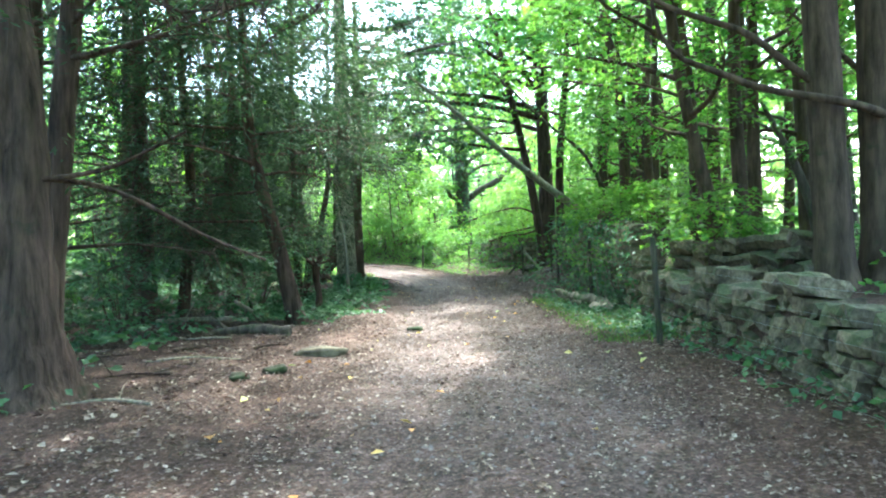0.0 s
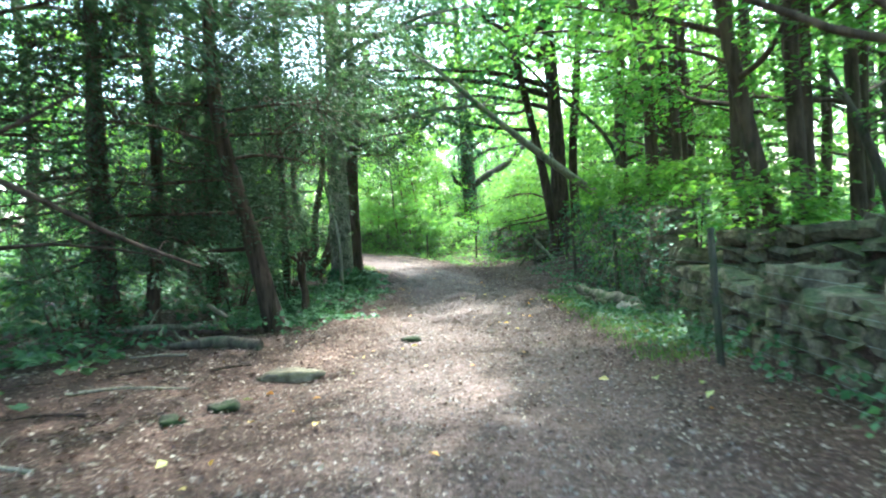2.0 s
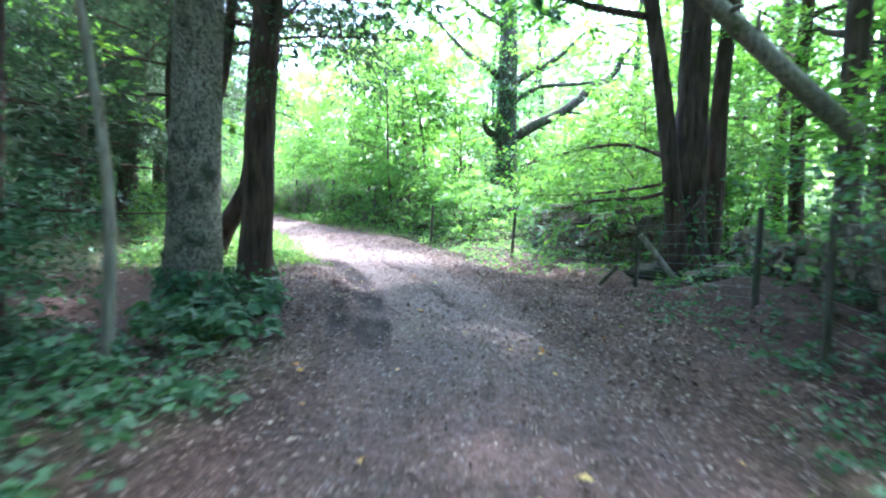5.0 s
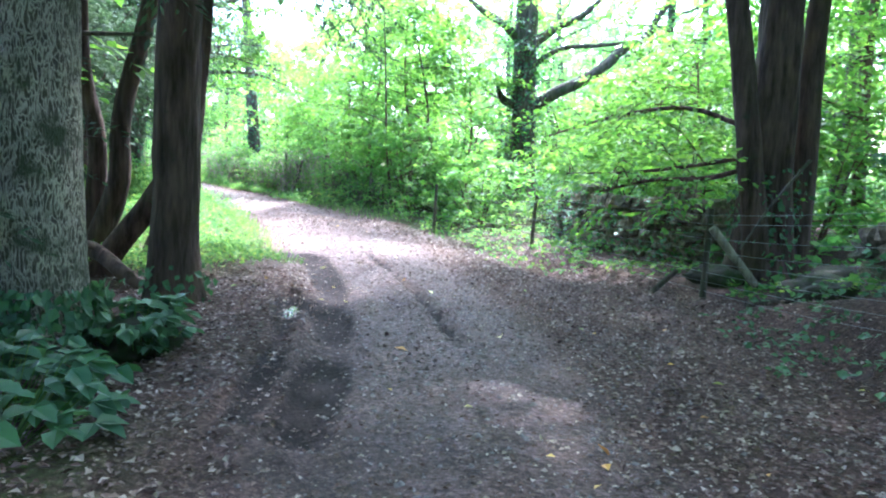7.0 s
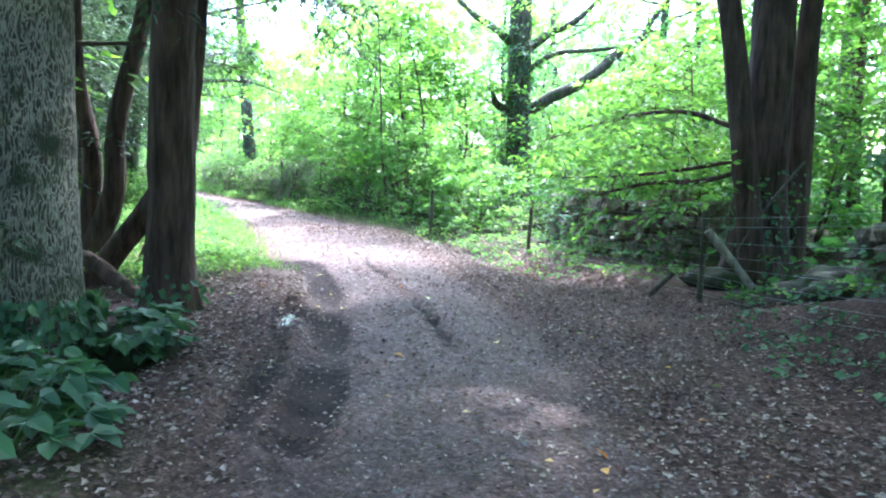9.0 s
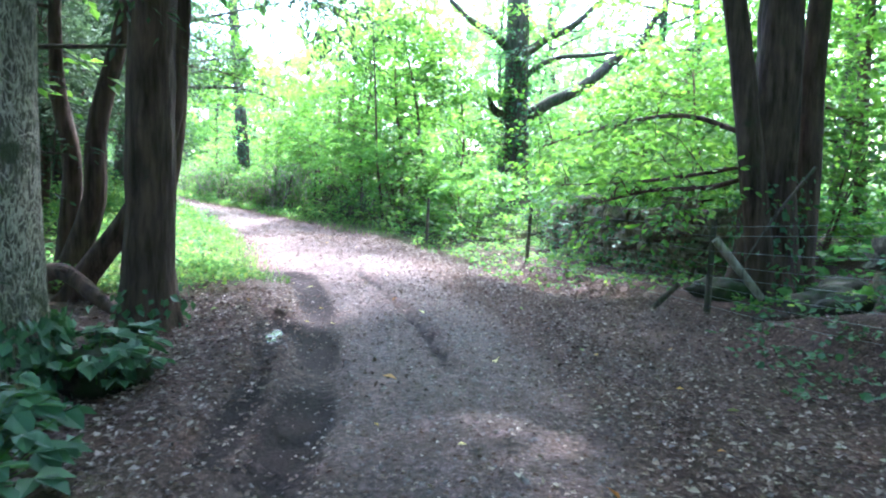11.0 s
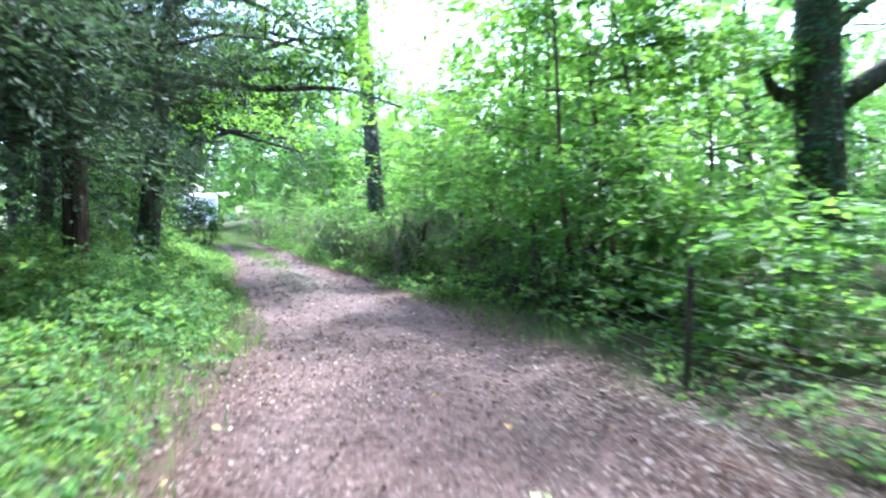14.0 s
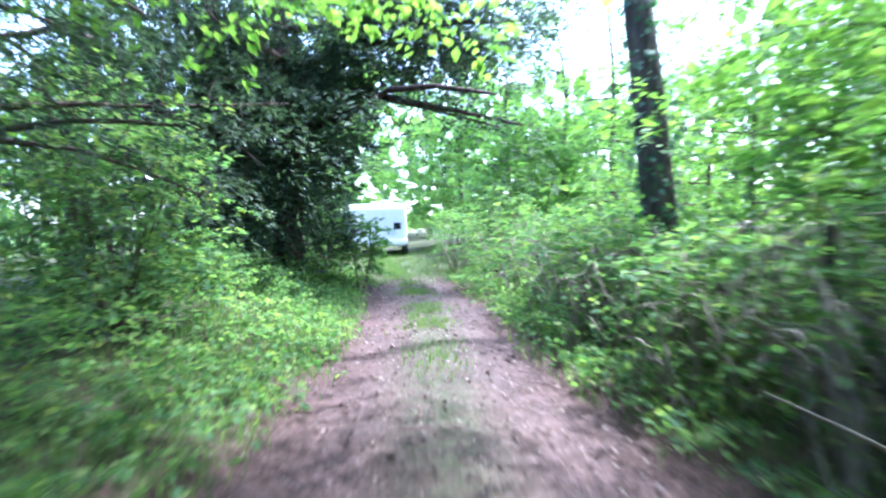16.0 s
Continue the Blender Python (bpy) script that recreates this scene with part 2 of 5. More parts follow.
# ---- geometry helpers ----
class Geo:
    """Collects quads and builds one mesh from them."""

    def __init__(self):
        self.v, self.f, self.n = [], [], 0

    def put(self, verts, quads):
        self.v.append(np.asarray(verts, float).reshape(-1, 3))
        self.f.append(np.asarray(quads, int).reshape(-1, 4) + self.n)
        self.n += len(self.v[-1])

    def mesh(self, name, mat, smooth=False):
        v, f = np.concatenate(self.v), np.concatenate(self.f)
        me = bpy.data.meshes.new(name)
        me.vertices.add(len(v))
        me.vertices.foreach_set("co", v.ravel())
        me.loops.add(f.size)
        me.loops.foreach_set("vertex_index", f.ravel())
        me.polygons.add(len(f))
        me.polygons.foreach_set("loop_start", np.arange(0, f.size, 4))
        me.polygons.foreach_set("use_smooth", np.full(len(f), smooth))
        me.update(calc_edges=True)
        me.materials.append(mat)
        return me


def unit(a):
    return a / np.maximum(np.linalg.norm(a, axis=-1, keepdims=True), 1e-9)


def spline(pts, n):
    """n points along a smooth line through pts."""
    p = np.asarray(pts, float)
    p = np.vstack([2 * p[0] - p[1], p, 2 * p[-1] - p[-2]])
    u = np.linspace(0, len(p) - 3 - 1e-6, n)
    i = u.astype(int)
    t = (u - i)[:, None]
    a, b, c, d = p[i], p[i + 1], p[i + 2], p[i + 3]
    return 0.5 * (2 * b + (c - a) * t + (2 * a - 5 * b + 4 * c - d) * t ** 2 + (3 * b - a - 3 * c + d) * t ** 3)


def tube(geo, pts, radii, sides=8, rough=0.0, rng=None, flare=0.0):
    """A tapered limb round a line of points, fluted and flared at its foot where asked."""
    p = np.asarray(pts, float)
    n = len(p)
    r = np.interp(np.linspace(0, 1, n), np.linspace(0, 1, len(radii)), radii)
    t = unit(np.gradient(p, axis=0))
    ref = np.array([1.0, 0.13, 0.07]) if abs(t[0][0]) < 0.8 else np.array([0.1, 1.0, 0.05])
    a = unit(np.cross(t, ref))
    b = np.cross(t, a)
    ang = np.linspace(0, 2 * np.pi, sides, endpoint=False)
    rr = np.repeat(r[:, None], sides, 1)
    if rng is not None:
        ph = rng.uniform(0, 6.28, 3)
        h = np.linspace(0, 1, n)[:, None]
        flute = 0.5 * np.sin(3 * ang + ph[0] + 2 * h) + 0.5 * np.sin(5 * ang + ph[1] - 3 * h)
        rr = rr * (1 + rough * flute + rough * 0.8 * rng.normal(0, 0.35, (n, sides)))
        if flare:
            d = np.linalg.norm(p - p[0], axis=1)[:, None]
            rr = rr * (1 + flare * np.exp(-d / (r[0] * 1.3)) * (1 + 0.5 * np.sin(4 * ang + ph[2])))
    v = p[:, None] + rr[..., None] * (np.cos(ang)[:, None] * a[:, None] + np.sin(ang)[:, None] * b[:, None])
    i, j = np.meshgrid(np.arange(n - 1), np.arange(sides), indexing="ij")
    k = (j + 1) % sides
    q = np.stack([i * sides + j, i * sides + k, (i + 1) * sides + k, (i + 1) * sides + j], -1)
    geo.put(v, q)
    for ring in (0, n - 1):
        for s in range(0, sides - 2, 2):
            o = ring * sides
            geo.put(v[ring][[0, s + 1, s + 2, (s + 3) % sides]], [[0, 1, 2, 3]])


def blades(geo, pos, axis, normal, length, width, fold=0.12, fine=False):
    """One leaf blade at each position: a folded kite, or a six-cornered blade where it is seen near."""
    axis = unit(axis)
    side = unit(np.cross(normal, axis))
    up = np.cross(axis, side)
    L, W = np.asarray(length)[:, None], np.asarray(width)[:, None]
    if fine:
        rows = [pos, pos + axis * L * 0.28 + side * W * 0.5 + up * W * fold, pos + axis * L * 0.66 + side * W * 0.38 + up * W * fold * 0.7,
                pos + axis * L - up * L * 0.08, pos + axis * L * 0.66 - side * W * 0.38 + up * W * fold * 0.7, pos + axis * L * 0.28 - side * W * 0.5 + up * W * fold]
        o = np.arange(len(pos))[:, None] * 6
        q = np.concatenate([o + np.array([0, 1, 2, 3]), o + np.array([0, 3, 4, 5])])
    else:
        rows = [pos, pos + axis * L * 0.45 + side * W * 0.5 + up * W * fold, pos + axis * L, pos + axis * L * 0.45 - side * W * 0.5 + up * W * fold]
        q = np.arange(len(pos) * 4).reshape(-1, 4)
    geo.put(np.stack(rows, 1), q)


def in_lane(p, at=(0, 0, 0), high=3.0):
    """Which places lie in the way of vehicles on the track."""
    q = np.asarray(p, float).reshape(-1, 3) + np.asarray(at, float)
    s, d = along(q[:, 0], q[:, 1])
    return (np.abs(d) < 2.1 - 1.1 * step(40, 48, s)) & (q[:, 2] - ground_z(q[:, 0], q[:, 1]) < high)


def sprays(geo, rng, centre, out, per, reach, length, aspect=0.6, droop=0.15, flat=0.35, fine=False, at=None):
    """Leafy twigs: flat fans of leaves that reach out from each centre, clear of the lane where at is given."""
    if at is not None and len(centre):
        keep = ~in_lane(centre + unit(out) * reach, at)
        centre, out = centre[keep], out[keep]
    m = len(centre)
    if not m:
        return
    out = unit(out * np.array([1, 1, 0.5]) + rng.normal(0, 0.35, (m, 3)) * np.array([1, 1, 0.4]))
    n = m * per
    c, o = np.repeat(centre, per, 0), np.repeat(out, per, 0)
    s = unit(np.cross(o, np.array([0, 0, 1.0]) + rng.normal(0, 0.01, (n, 3))))
    t = rng.uniform(0, 1, n)
    w = rng.choice([-1, 1], n) * rng.uniform(0.05, 1, n) * (1 - 0.6 * t) * 0.55
    pos = c + (o * t[:, None] + s * w[:, None]) * reach
    pos[:, 2] += -droop * reach * t ** 2 + rng.normal(0, 0.06, n) * reach
    axis = o * 0.7 + s * np.sign(w)[:, None] * 0.8 + rng.normal(0, 0.3, (n, 3))
    axis[:, 2] -= 0.25
    nor = np.array([0, 0, 1.0]) + rng.normal(0, flat, (n, 3))
    L = length * rng.uniform(0.65, 1.25, n)
    blades(geo, pos, axis, nor, L, L * aspect, fine=fine)


def thing(name, label, category, at=(0, 0, 0), group="", kind=""):
    ob = new(name)
    ob.location = at
    ob.empty_display_size = 0.3
    return tagged(ob, label, category, group, kind)


def under(name, me, parent, label=""):
    """A mesh part under a thing; the mesh is given in the thing's own coordinates."""
    ob = new(name, me)
    ob.parent = parent
    return tagged(ob, label) if label else ob


def solid(name, me, label, category, kind="", group=""):
    return tagged(new(name, me), label, category, group, kind)


# ---- the lie of the land ----
WAY = spline([(0.4, -40), (0.4, -12), (0.4, 0), (0.45, 12), (0.35, 20), (0.0, 24.5), (-0.9, 28.6), (-2.4, 32.4), (-4.7, 36.5), (-7.2, 40.0),
              (-9.5, 43.0), (-13.1, 47.8), (-17.6, 52.8), (-21.9, 57.4), (-26.5, 62)], 420)
WAY_S = np.concatenate([[0], np.cumsum(np.linalg.norm(np.diff(WAY, axis=0), axis=1))]) - 40.0      # about y until the bend


def along(x, y):
    """Distance along the track and signed distance to its right, for arrays of places."""
    x, y = np.asarray(x, float).ravel(), np.asarray(y, float).ravel()
    s, d = np.empty(len(x)), np.empty(len(x))
    tan = unit(np.gradient(WAY, axis=0))
    for i in range(0, len(x), 20000):
        dx, dy = x[i:i + 20000, None] - WAY[:, 0], y[i:i + 20000, None] - WAY[:, 1]
        k = np.argmin(dx ** 2 + dy ** 2, 1)
        r = np.arange(len(k))
        s[i:i + 20000] = WAY_S[k] + dx[r, k] * tan[k, 0] + dy[r, k] * tan[k, 1]
        d[i:i + 20000] = dx[r, k] * tan[k, 1] - dy[r, k] * tan[k, 0]
    return s, d


def wave(x, y, f, seed):
    g = np.random.default_rng(seed)
    z = 0
    for _ in range(5):
        a, ph = g.uniform(0, 6.28), g.uniform(0, 6.28)
        k = f * g.uniform(0.6, 1.7)
        z = z + np.sin(k * (np.cos(a) * x + np.sin(a) * y) + ph)
    return z / 5


def step(e0, e1, v):
    t = np.clip((v - e0) / (e1 - e0), 0, 1)
    return t * t * (3 - 2 * t)


PUDDLES = [(-2.85, 29.4, 0.8), (-1.75, 25.75, 0.45)]
# wheel ruts round the bend: a line, its half width, its depth
RUTS = [(spline([(-2.55, 29.9), (-2.1, 28.5), (-1.65, 27.0), (-1.3, 25.4), (-1.0, 23.7), (-0.85, 22.2)], 40), 0.21, 0.07),
        (spline([(-2.0, 26.4), (-1.6, 24.6), (-1.38, 23.4), (-1.2, 22.3)], 30), 0.12, 0.06),
        (spline([(-1.75, 30.3), (-1.25, 28.9), (-0.72, 27.2), (-0.35, 25.9), (-0.05, 24.6)], 40), 0.075, 0.08)]


def rut_at(x, y, line):
    """Distance from a rut's line, its sign towards the right, for arrays of places."""
    far = np.full(len(x), 9.0)
    near = (x > -4.5) & (x < 2) & (y > 20.5) & (y < 32)
    if near.any():
        dx, dy = x[near, None] - line[:, 0], y[near, None] - line[:, 1]
        k = np.argmin(dx ** 2 + dy ** 2, 1)
        r = np.arange(len(k))
        tan = unit(np.gradient(line, axis=0))
        far[near] = np.hypot(dx[r, k], dy[r, k]) * np.where(dx[r, k] * tan[k, 1] - dy[r, k] * tan[k, 0] > 0, 1, -1)
    return far


def ground_z(x, y):
    x, y = np.asarray(x, float).ravel(), np.asarray(y, float).ravel()
    s, d = along(x, y)
    z = np.interp(s, [-60, 0, 8, 18, 25, 30, 34, 41, 48, 66, 120], [0.6, 0, -0.05, -0.21, -0.22, -0.17, 0.0, 0.17, 0.42, 1.1, 2.0])
    off = step(1.2, 2.2, np.abs(d))
    z = z + 0.04 * np.exp(-(d / 0.45) ** 2) - 0.03 * np.exp(-((np.abs(d) - 0.85) / 0.3) ** 2)
    z = z + off * (0.10 * wave(x, y, 0.9, 1) + 0.05 * wave(x, y, 3.1, 2)) + 0.018 * wave(x, y, 7, 3)
    z = z + 0.55 * step(2.9, 3.7, d) * (1 - step(24, 27, s)) + 0.5 * step(3.7, 9, d)
    z = z + 0.10 * np.exp(-((d + 2.0) / 0.5) ** 2) * step(10, 14, s)
    z = z + 0.35 * step(1.6, 3.2, -d) * step(30, 36, s) + 0.3 * step(1.6, 3.0, d) * step(36, 42, s)
    z = z - 0.18 * np.exp(-((d - 2.6) / 0.6) ** 2) * step(26, 29, s) * (1 - step(34, 37, s))
    for line, half, deep in RUTS:
        r = rut_at(x, y, line)
        z = z - deep * np.exp(-(r / half) ** 4) + 0.35 * deep * np.exp(-((np.abs(r) - 1.5 * half) / (0.45 * half)) ** 2)
    for px, py, pr in PUDDLES:
        z = z - 0.07 * np.exp(-((x - px) ** 2 * 2.5 + (y - py) ** 2) / pr ** 2)
    return z


def gz(x, y):
    return float(ground_z([x], [y])[0])


def axis_steps(lo, hi, step_size, far):
    a = list(np.arange(lo, hi + 1e-6, step_size))
    g, k = step_size, step_size
    while k < far:
        g *= 1.22
        k += g
        a.append(hi + k)
        a.insert(0, lo - k)
    return np.array(a)


def make_ground():
    xs, ys = axis_steps(-15, 6, 0.22, 420), axis_steps(0, 52, 0.22, 420)
    xs = np.unique(np.concatenate([xs[(xs < -4) | (xs > 2)], np.arange(-4, 2.01, 0.085)]))
    ys = np.unique(np.concatenate([ys[(ys < 21.5) | (ys > 31)], np.arange(21.5, 31.01, 0.11)]))
    X, Y = np.meshgrid(xs, ys, indexing="ij")
    x, y = X.ravel(), Y.ravel()
    s, d = along(x, y)
    z = ground_z(x, y)
    nx, ny = X.shape
    i, j = np.meshgrid(np.arange(nx - 1), np.arange(ny - 1), indexing="ij")
    q = np.stack([i * ny + j, (i + 1) * ny + j, (i + 1) * ny + j + 1, i * ny + j + 1], -1)
    g = Geo()
    g.put(np.stack([x, y, z], 1), q)
    me = g.mesh("ground", M["ground"], True)
    edge = np.abs(d) + 0.25 * wave(x, y, 2.2, 5) + 0.45 * step(42, 48, s)
    track = 1 - step(0.9, 1.9, edge + 0.9 * step(0.2, 1.2, d) * step(20, 23, s) * (1 - step(29, 33, s)))
    green = step(1.5, 2.2, edge) * np.where(d > 0, step(9, 13, s) * (1 - step(18, 21, s)) + step(31, 35, s), step(15, 22, s) * (1 - step(21, 23, s)) + step(27, 30, s)) * 0.9
    green = np.maximum(green, np.maximum(0.8 * np.exp(-(d / 0.35) ** 2) * step(40, 45, s), step(55, 59, s)))
    rut = np.zeros(len(x))
    for line, half, deep in RUTS:
        rut = np.maximum(rut, np.exp(-(rut_at(x, y, line) / (1.2 * half)) ** 4) * (0.85 + 0.5 * wave(x, y, 2.6, 8)))
    for px, py, pr in PUDDLES:
        rut = rut + 1.3 * np.exp(-((x - px) ** 2 * 2.5 + (y - py) ** 2) / (0.8 * pr) ** 2)
    rut = np.clip(0.55 * rut, 0, 0.55)
    col = me.color_attributes.new("zone", "FLOAT_COLOR", "POINT")
    col.data.foreach_set("color", np.stack([track, green, rut, np.ones(len(x))], 1).ravel())
    solid("ground", me, "brown leaf-strewn woodland floor with a gritty rutted track", "ground", "structure")


make_ground()

# ---- trees and bushes ----
def ivy(geo, rng, pts, radii, n, lo=0.0, hi=1.0, length=0.09, stand=0.05):
    """Ivy leaves that cling round a trunk."""
    t = lo + (hi - lo) * rng.uniform(0, 1, n) ** 1.3
    k = np.linspace(0, 1, len(pts))
    c = np.stack([np.interp(t, k, pts[:, i]) for i in range(3)], 1)
    r = np.interp(t, np.linspace(0, 1, len(radii)), radii) * 1.08
    a = rng.uniform(0, 6.28, n)
    o = np.stack([np.cos(a), np.sin(a), np.zeros(n)], 1)
    pos = c + o * (r + rng.exponential(stand, n))[:, None]
    ax = np.stack([rng.normal(0, 0.6, n), rng.normal(0, 0.6, n), -np.ones(n)], 1) + o * 0.4
    L = length * rng.uniform(0.6, 1.3, n)
    blades(geo, pos, ax, o + rng.normal(0, 0.4, (n, 3)), L, L * 0.9)


def limb_line(rng, start, azim, length, rise, bend=0.25, n=10):
    d = np.array([math.cos(azim), math.sin(azim), rise])
    d /= np.linalg.norm(d)
    side = np.array([-math.sin(azim), math.cos(azim), 0]) * rng.normal(0, bend) * length
    p = [np.array(start) + d * length * t + side * t * t + np.array([0, 0, -0.12 * length * t * t]) + rng.normal(0, 0.03 * length, 3) * (t > 0) for t in (0, 0.33, 0.66, 1.0)]
    return spline(p, n)


def tree(name, label, x, y, pts, radii, mat, leaf=None, limbs=8, limb_len=2.5, rise=0.35, h0=0.35, fans=18, per=20, reach=0.6, leaf_len=0.1,
         aspect=0.6, droop=0.15, seed=0, ivy_n=0, ivy_hi=0.6, group="", split=True, sides=10, rough=0.07, flare=0.5, azim=None, extra=(), category="tree", sink=0.12, dead=False, bare=0, twiggy=True, slim=1.0, mass=()):
    """A standing tree: a trunk along pts (offsets from its foot), limbs, a crown of leafy twigs, and ivy where it has any."""
    rng = np.random.default_rng(seed + 1000)
    ob = thing(name, label, category, (x, y, gz(x, y) - sink), group)
    line = spline(pts, max(10, int(4 + 2.2 * np.linalg.norm(np.array(pts[-1]) - np.array(pts[0])))))
    g = Geo()
    tube(g, line, radii, sides, rough, rng, flare)
    under("trunk", g.mesh("trunk", mat, True), ob)
    k = np.concatenate([[0], np.cumsum(np.linalg.norm(np.diff(line, axis=0), axis=1))])
    k /= k[-1]
    at = np.array(ob.location)
    lines, twigs, crown = [], Geo(), Geo()
    for i in range(limbs):
        t = h0 + (0.98 - h0) * (i + rng.uniform(0, 0.8)) / max(limbs, 1)
        st = [np.interp(t, k, line[:, c]) for c in range(3)]
        az = rng.uniform(0, 6.28) if azim is None else rng.normal(azim, 0.9)
        ln = limb_len * (1.15 - 0.6 * (t - h0) / (1 - h0)) * rng.uniform(0.75, 1.2)
        r = np.interp(t, np.linspace(0, 1, len(radii)), radii)
        ll = limb_line(rng, st, az, ln, rise + rng.normal(0, 0.12), n=10 if split else 6)
        if not in_lane(ll, at).any():
            lines.append((ll, slim * min(r * 0.5, 0.02 + ln * 0.018)))
    grown = len(lines)
    for p, r in extra:
        lines.append((spline(p, 14), r))
    whole = Geo()
    for li, (p, r) in enumerate(lines):
        q = Geo() if split else whole
        tube(q, p, [r, r * 0.6, r * 0.22] if li < grown else [r, r * 0.8, r * 0.35], (6 if li < grown else 9) if split else 4, 0.05, rng)
        if split:
            under("limb", q.mesh("limb", mat, True), ob)
        m = (fans if li < grown else bare) if leaf or dead else 0
        if not m:
            continue
        t = rng.uniform(0.22, 1, m) ** 0.8
        kk = np.linspace(0, 1, len(p))
        c0 = np.stack([np.interp(t, kk, p[:, i]) for i in range(3)], 1)
        d = unit(p[-1] - p[0])
        s = unit(np.cross(d, [0, 0, 1.0]))
        ln = np.linalg.norm(p[-1] - p[0])
        u = rng.choice([-1, 1], m) * rng.uniform(0.1, 0.75, m) * ln * 0.55 * (1.15 - t)
        c1 = c0 + s * u[:, None] + d * (np.abs(u) * 0.5)[:, None] + np.stack([rng.normal(0, 0.08, m), rng.normal(0, 0.08, m), rng.normal(0.0, 0.16, m)], 1) * ln * 0.6
        out = in_lane(c1, at)
        for j in range(0, m if twiggy else 0, 1 if split or dead else 3):
            if out[j]:
                continue
            mid = (c0[j] + c1[j]) / 2 + np.array([0, 0, 0.05 * ln])
            tube(twigs, spline([c0[j], mid, c1[j]], 5), [0.012, 0.009, 0.004], 3)
        if leaf:
            sprays(crown, rng, c1, c1 - c0 + d * 0.3, per, reach, leaf_len, aspect, droop, at=at)
    clump = Geo()
    for centre, radii3, n, own in mass:
        c = rng.normal(0, 1, (n, 3))
        c = unit(c) * rng.uniform(0.25, 1, (n, 1)) ** 0.5 * np.array(radii3) * (1 + 0.25 * np.sin(3 * c[:, :1]) * np.cos(4 * c[:, 1:2]))
        sprays(clump if own else crown, rng, c + np.array(centre), c * np.array([1, 1, 0.3]), per, reach, 0.09 if own else leaf_len, 0.85 if own else aspect, droop, at=at)
    if clump.n:
        tagged(under("ivy_clump", clump.mesh("ivy_clump", M["ivy_leaf"]), ob, "shaggy clumps of dark ivy"), kind="stuff")
    if not split and whole.n:
        tagged(under("branchwork", whole.mesh("branchwork", mat, True), ob), kind="stuff")
    if twigs.n:
        tagged(under("twigwork", twigs.mesh("twigwork", mat, True), ob), kind="stuff")
    if crown.n:
        tagged(under("crown", crown.mesh("crown", leaf), ob), kind="stuff")
    if ivy_n:
        q = Geo()
        ivy(q, rng, line, radii, ivy_n, 0.0, ivy_hi)
        tagged(under("ivy", q.mesh("ivy", M["ivy_leaf"]), ob, "dark ivy leaves clinging to the bark"), kind="stuff")
    return ob


def upright(h, lean=(0, 0), wob=0.12, seed=0):
    """Offsets of a trunk that rises h metres with a lean and a slight sway."""
    g = np.random.default_rng(seed + 7)
    return [(lean[0] * t + (g.normal(0, wob) if t > 0 else 0), lean[1] * t + (g.normal(0, wob) if t > 0 else 0), h * t) for t in (0, 0.3, 0.6, 1.0)]


def bush(name, label, x, y, rx, ry, h, leaf, fans, per=18, reach=0.4, leaf_len=0.08, seed=0, stems=7, aspect=0.65, group="", droop=0.25, low=0.1, category="bush", mat=None, free=False):
    """A shrub: bare stems that fan out of the ground with leafy twigs round an uneven outline."""
    rng = np.random.default_rng(seed + 2000)
    z0 = gz(x, y)
    ob = thing(name, label, category, (x, y, z0 - 0.05), group)
    for i in range(stems):
        a = rng.uniform(0, 6.28)
        e = np.array([math.cos(a) * rx * rng.uniform(0.2, 0.8), math.sin(a) * ry * rng.uniform(0.2, 0.8), h * rng.uniform(0.6, 1.0)])
        b = np.array([math.cos(a) * 0.1, math.sin(a) * 0.1, 0])
        g = Geo()
        tube(g, spline([b, b * 2 + e * np.array([0.25, 0.25, 0.5]), e], 7), [0.012 + 0.006 * h, 0.008 + 0.003 * h, 0.004], 5)
        under("stem", g.mesh("stem", mat or M["beech"], True), ob)
    a = rng.uniform(0, 6.28, fans)
    q = rng.uniform(0, 1, fans) ** 0.45
    zz = low + (1 - low) * rng.uniform(0, 1, fans) ** 0.8
    lump = 0.75 + 0.35 * np.sin(3 * a + seed) * np.cos(2.0 * zz * 3 + seed) + rng.normal(0, 0.1, fans)
    wide = np.sqrt(np.clip(1 - ((zz - 0.4) / 0.72) ** 2, 0.05, 1)) * lump * q
    c = np.stack([np.cos(a) * rx * wide, np.sin(a) * ry * wide, h * zz * (0.8 + 0.3 * lump)], 1)
    g = Geo()
    sprays(g, rng, c, np.stack([np.cos(a), np.sin(a), np.full(fans, 0.3)], 1), per, reach, leaf_len, aspect, droop, at=None if free else np.array(ob.location))
    if g.n:
        tagged(under("foliage", g.mesh("foliage", leaf), ob), kind="stuff")
    return ob


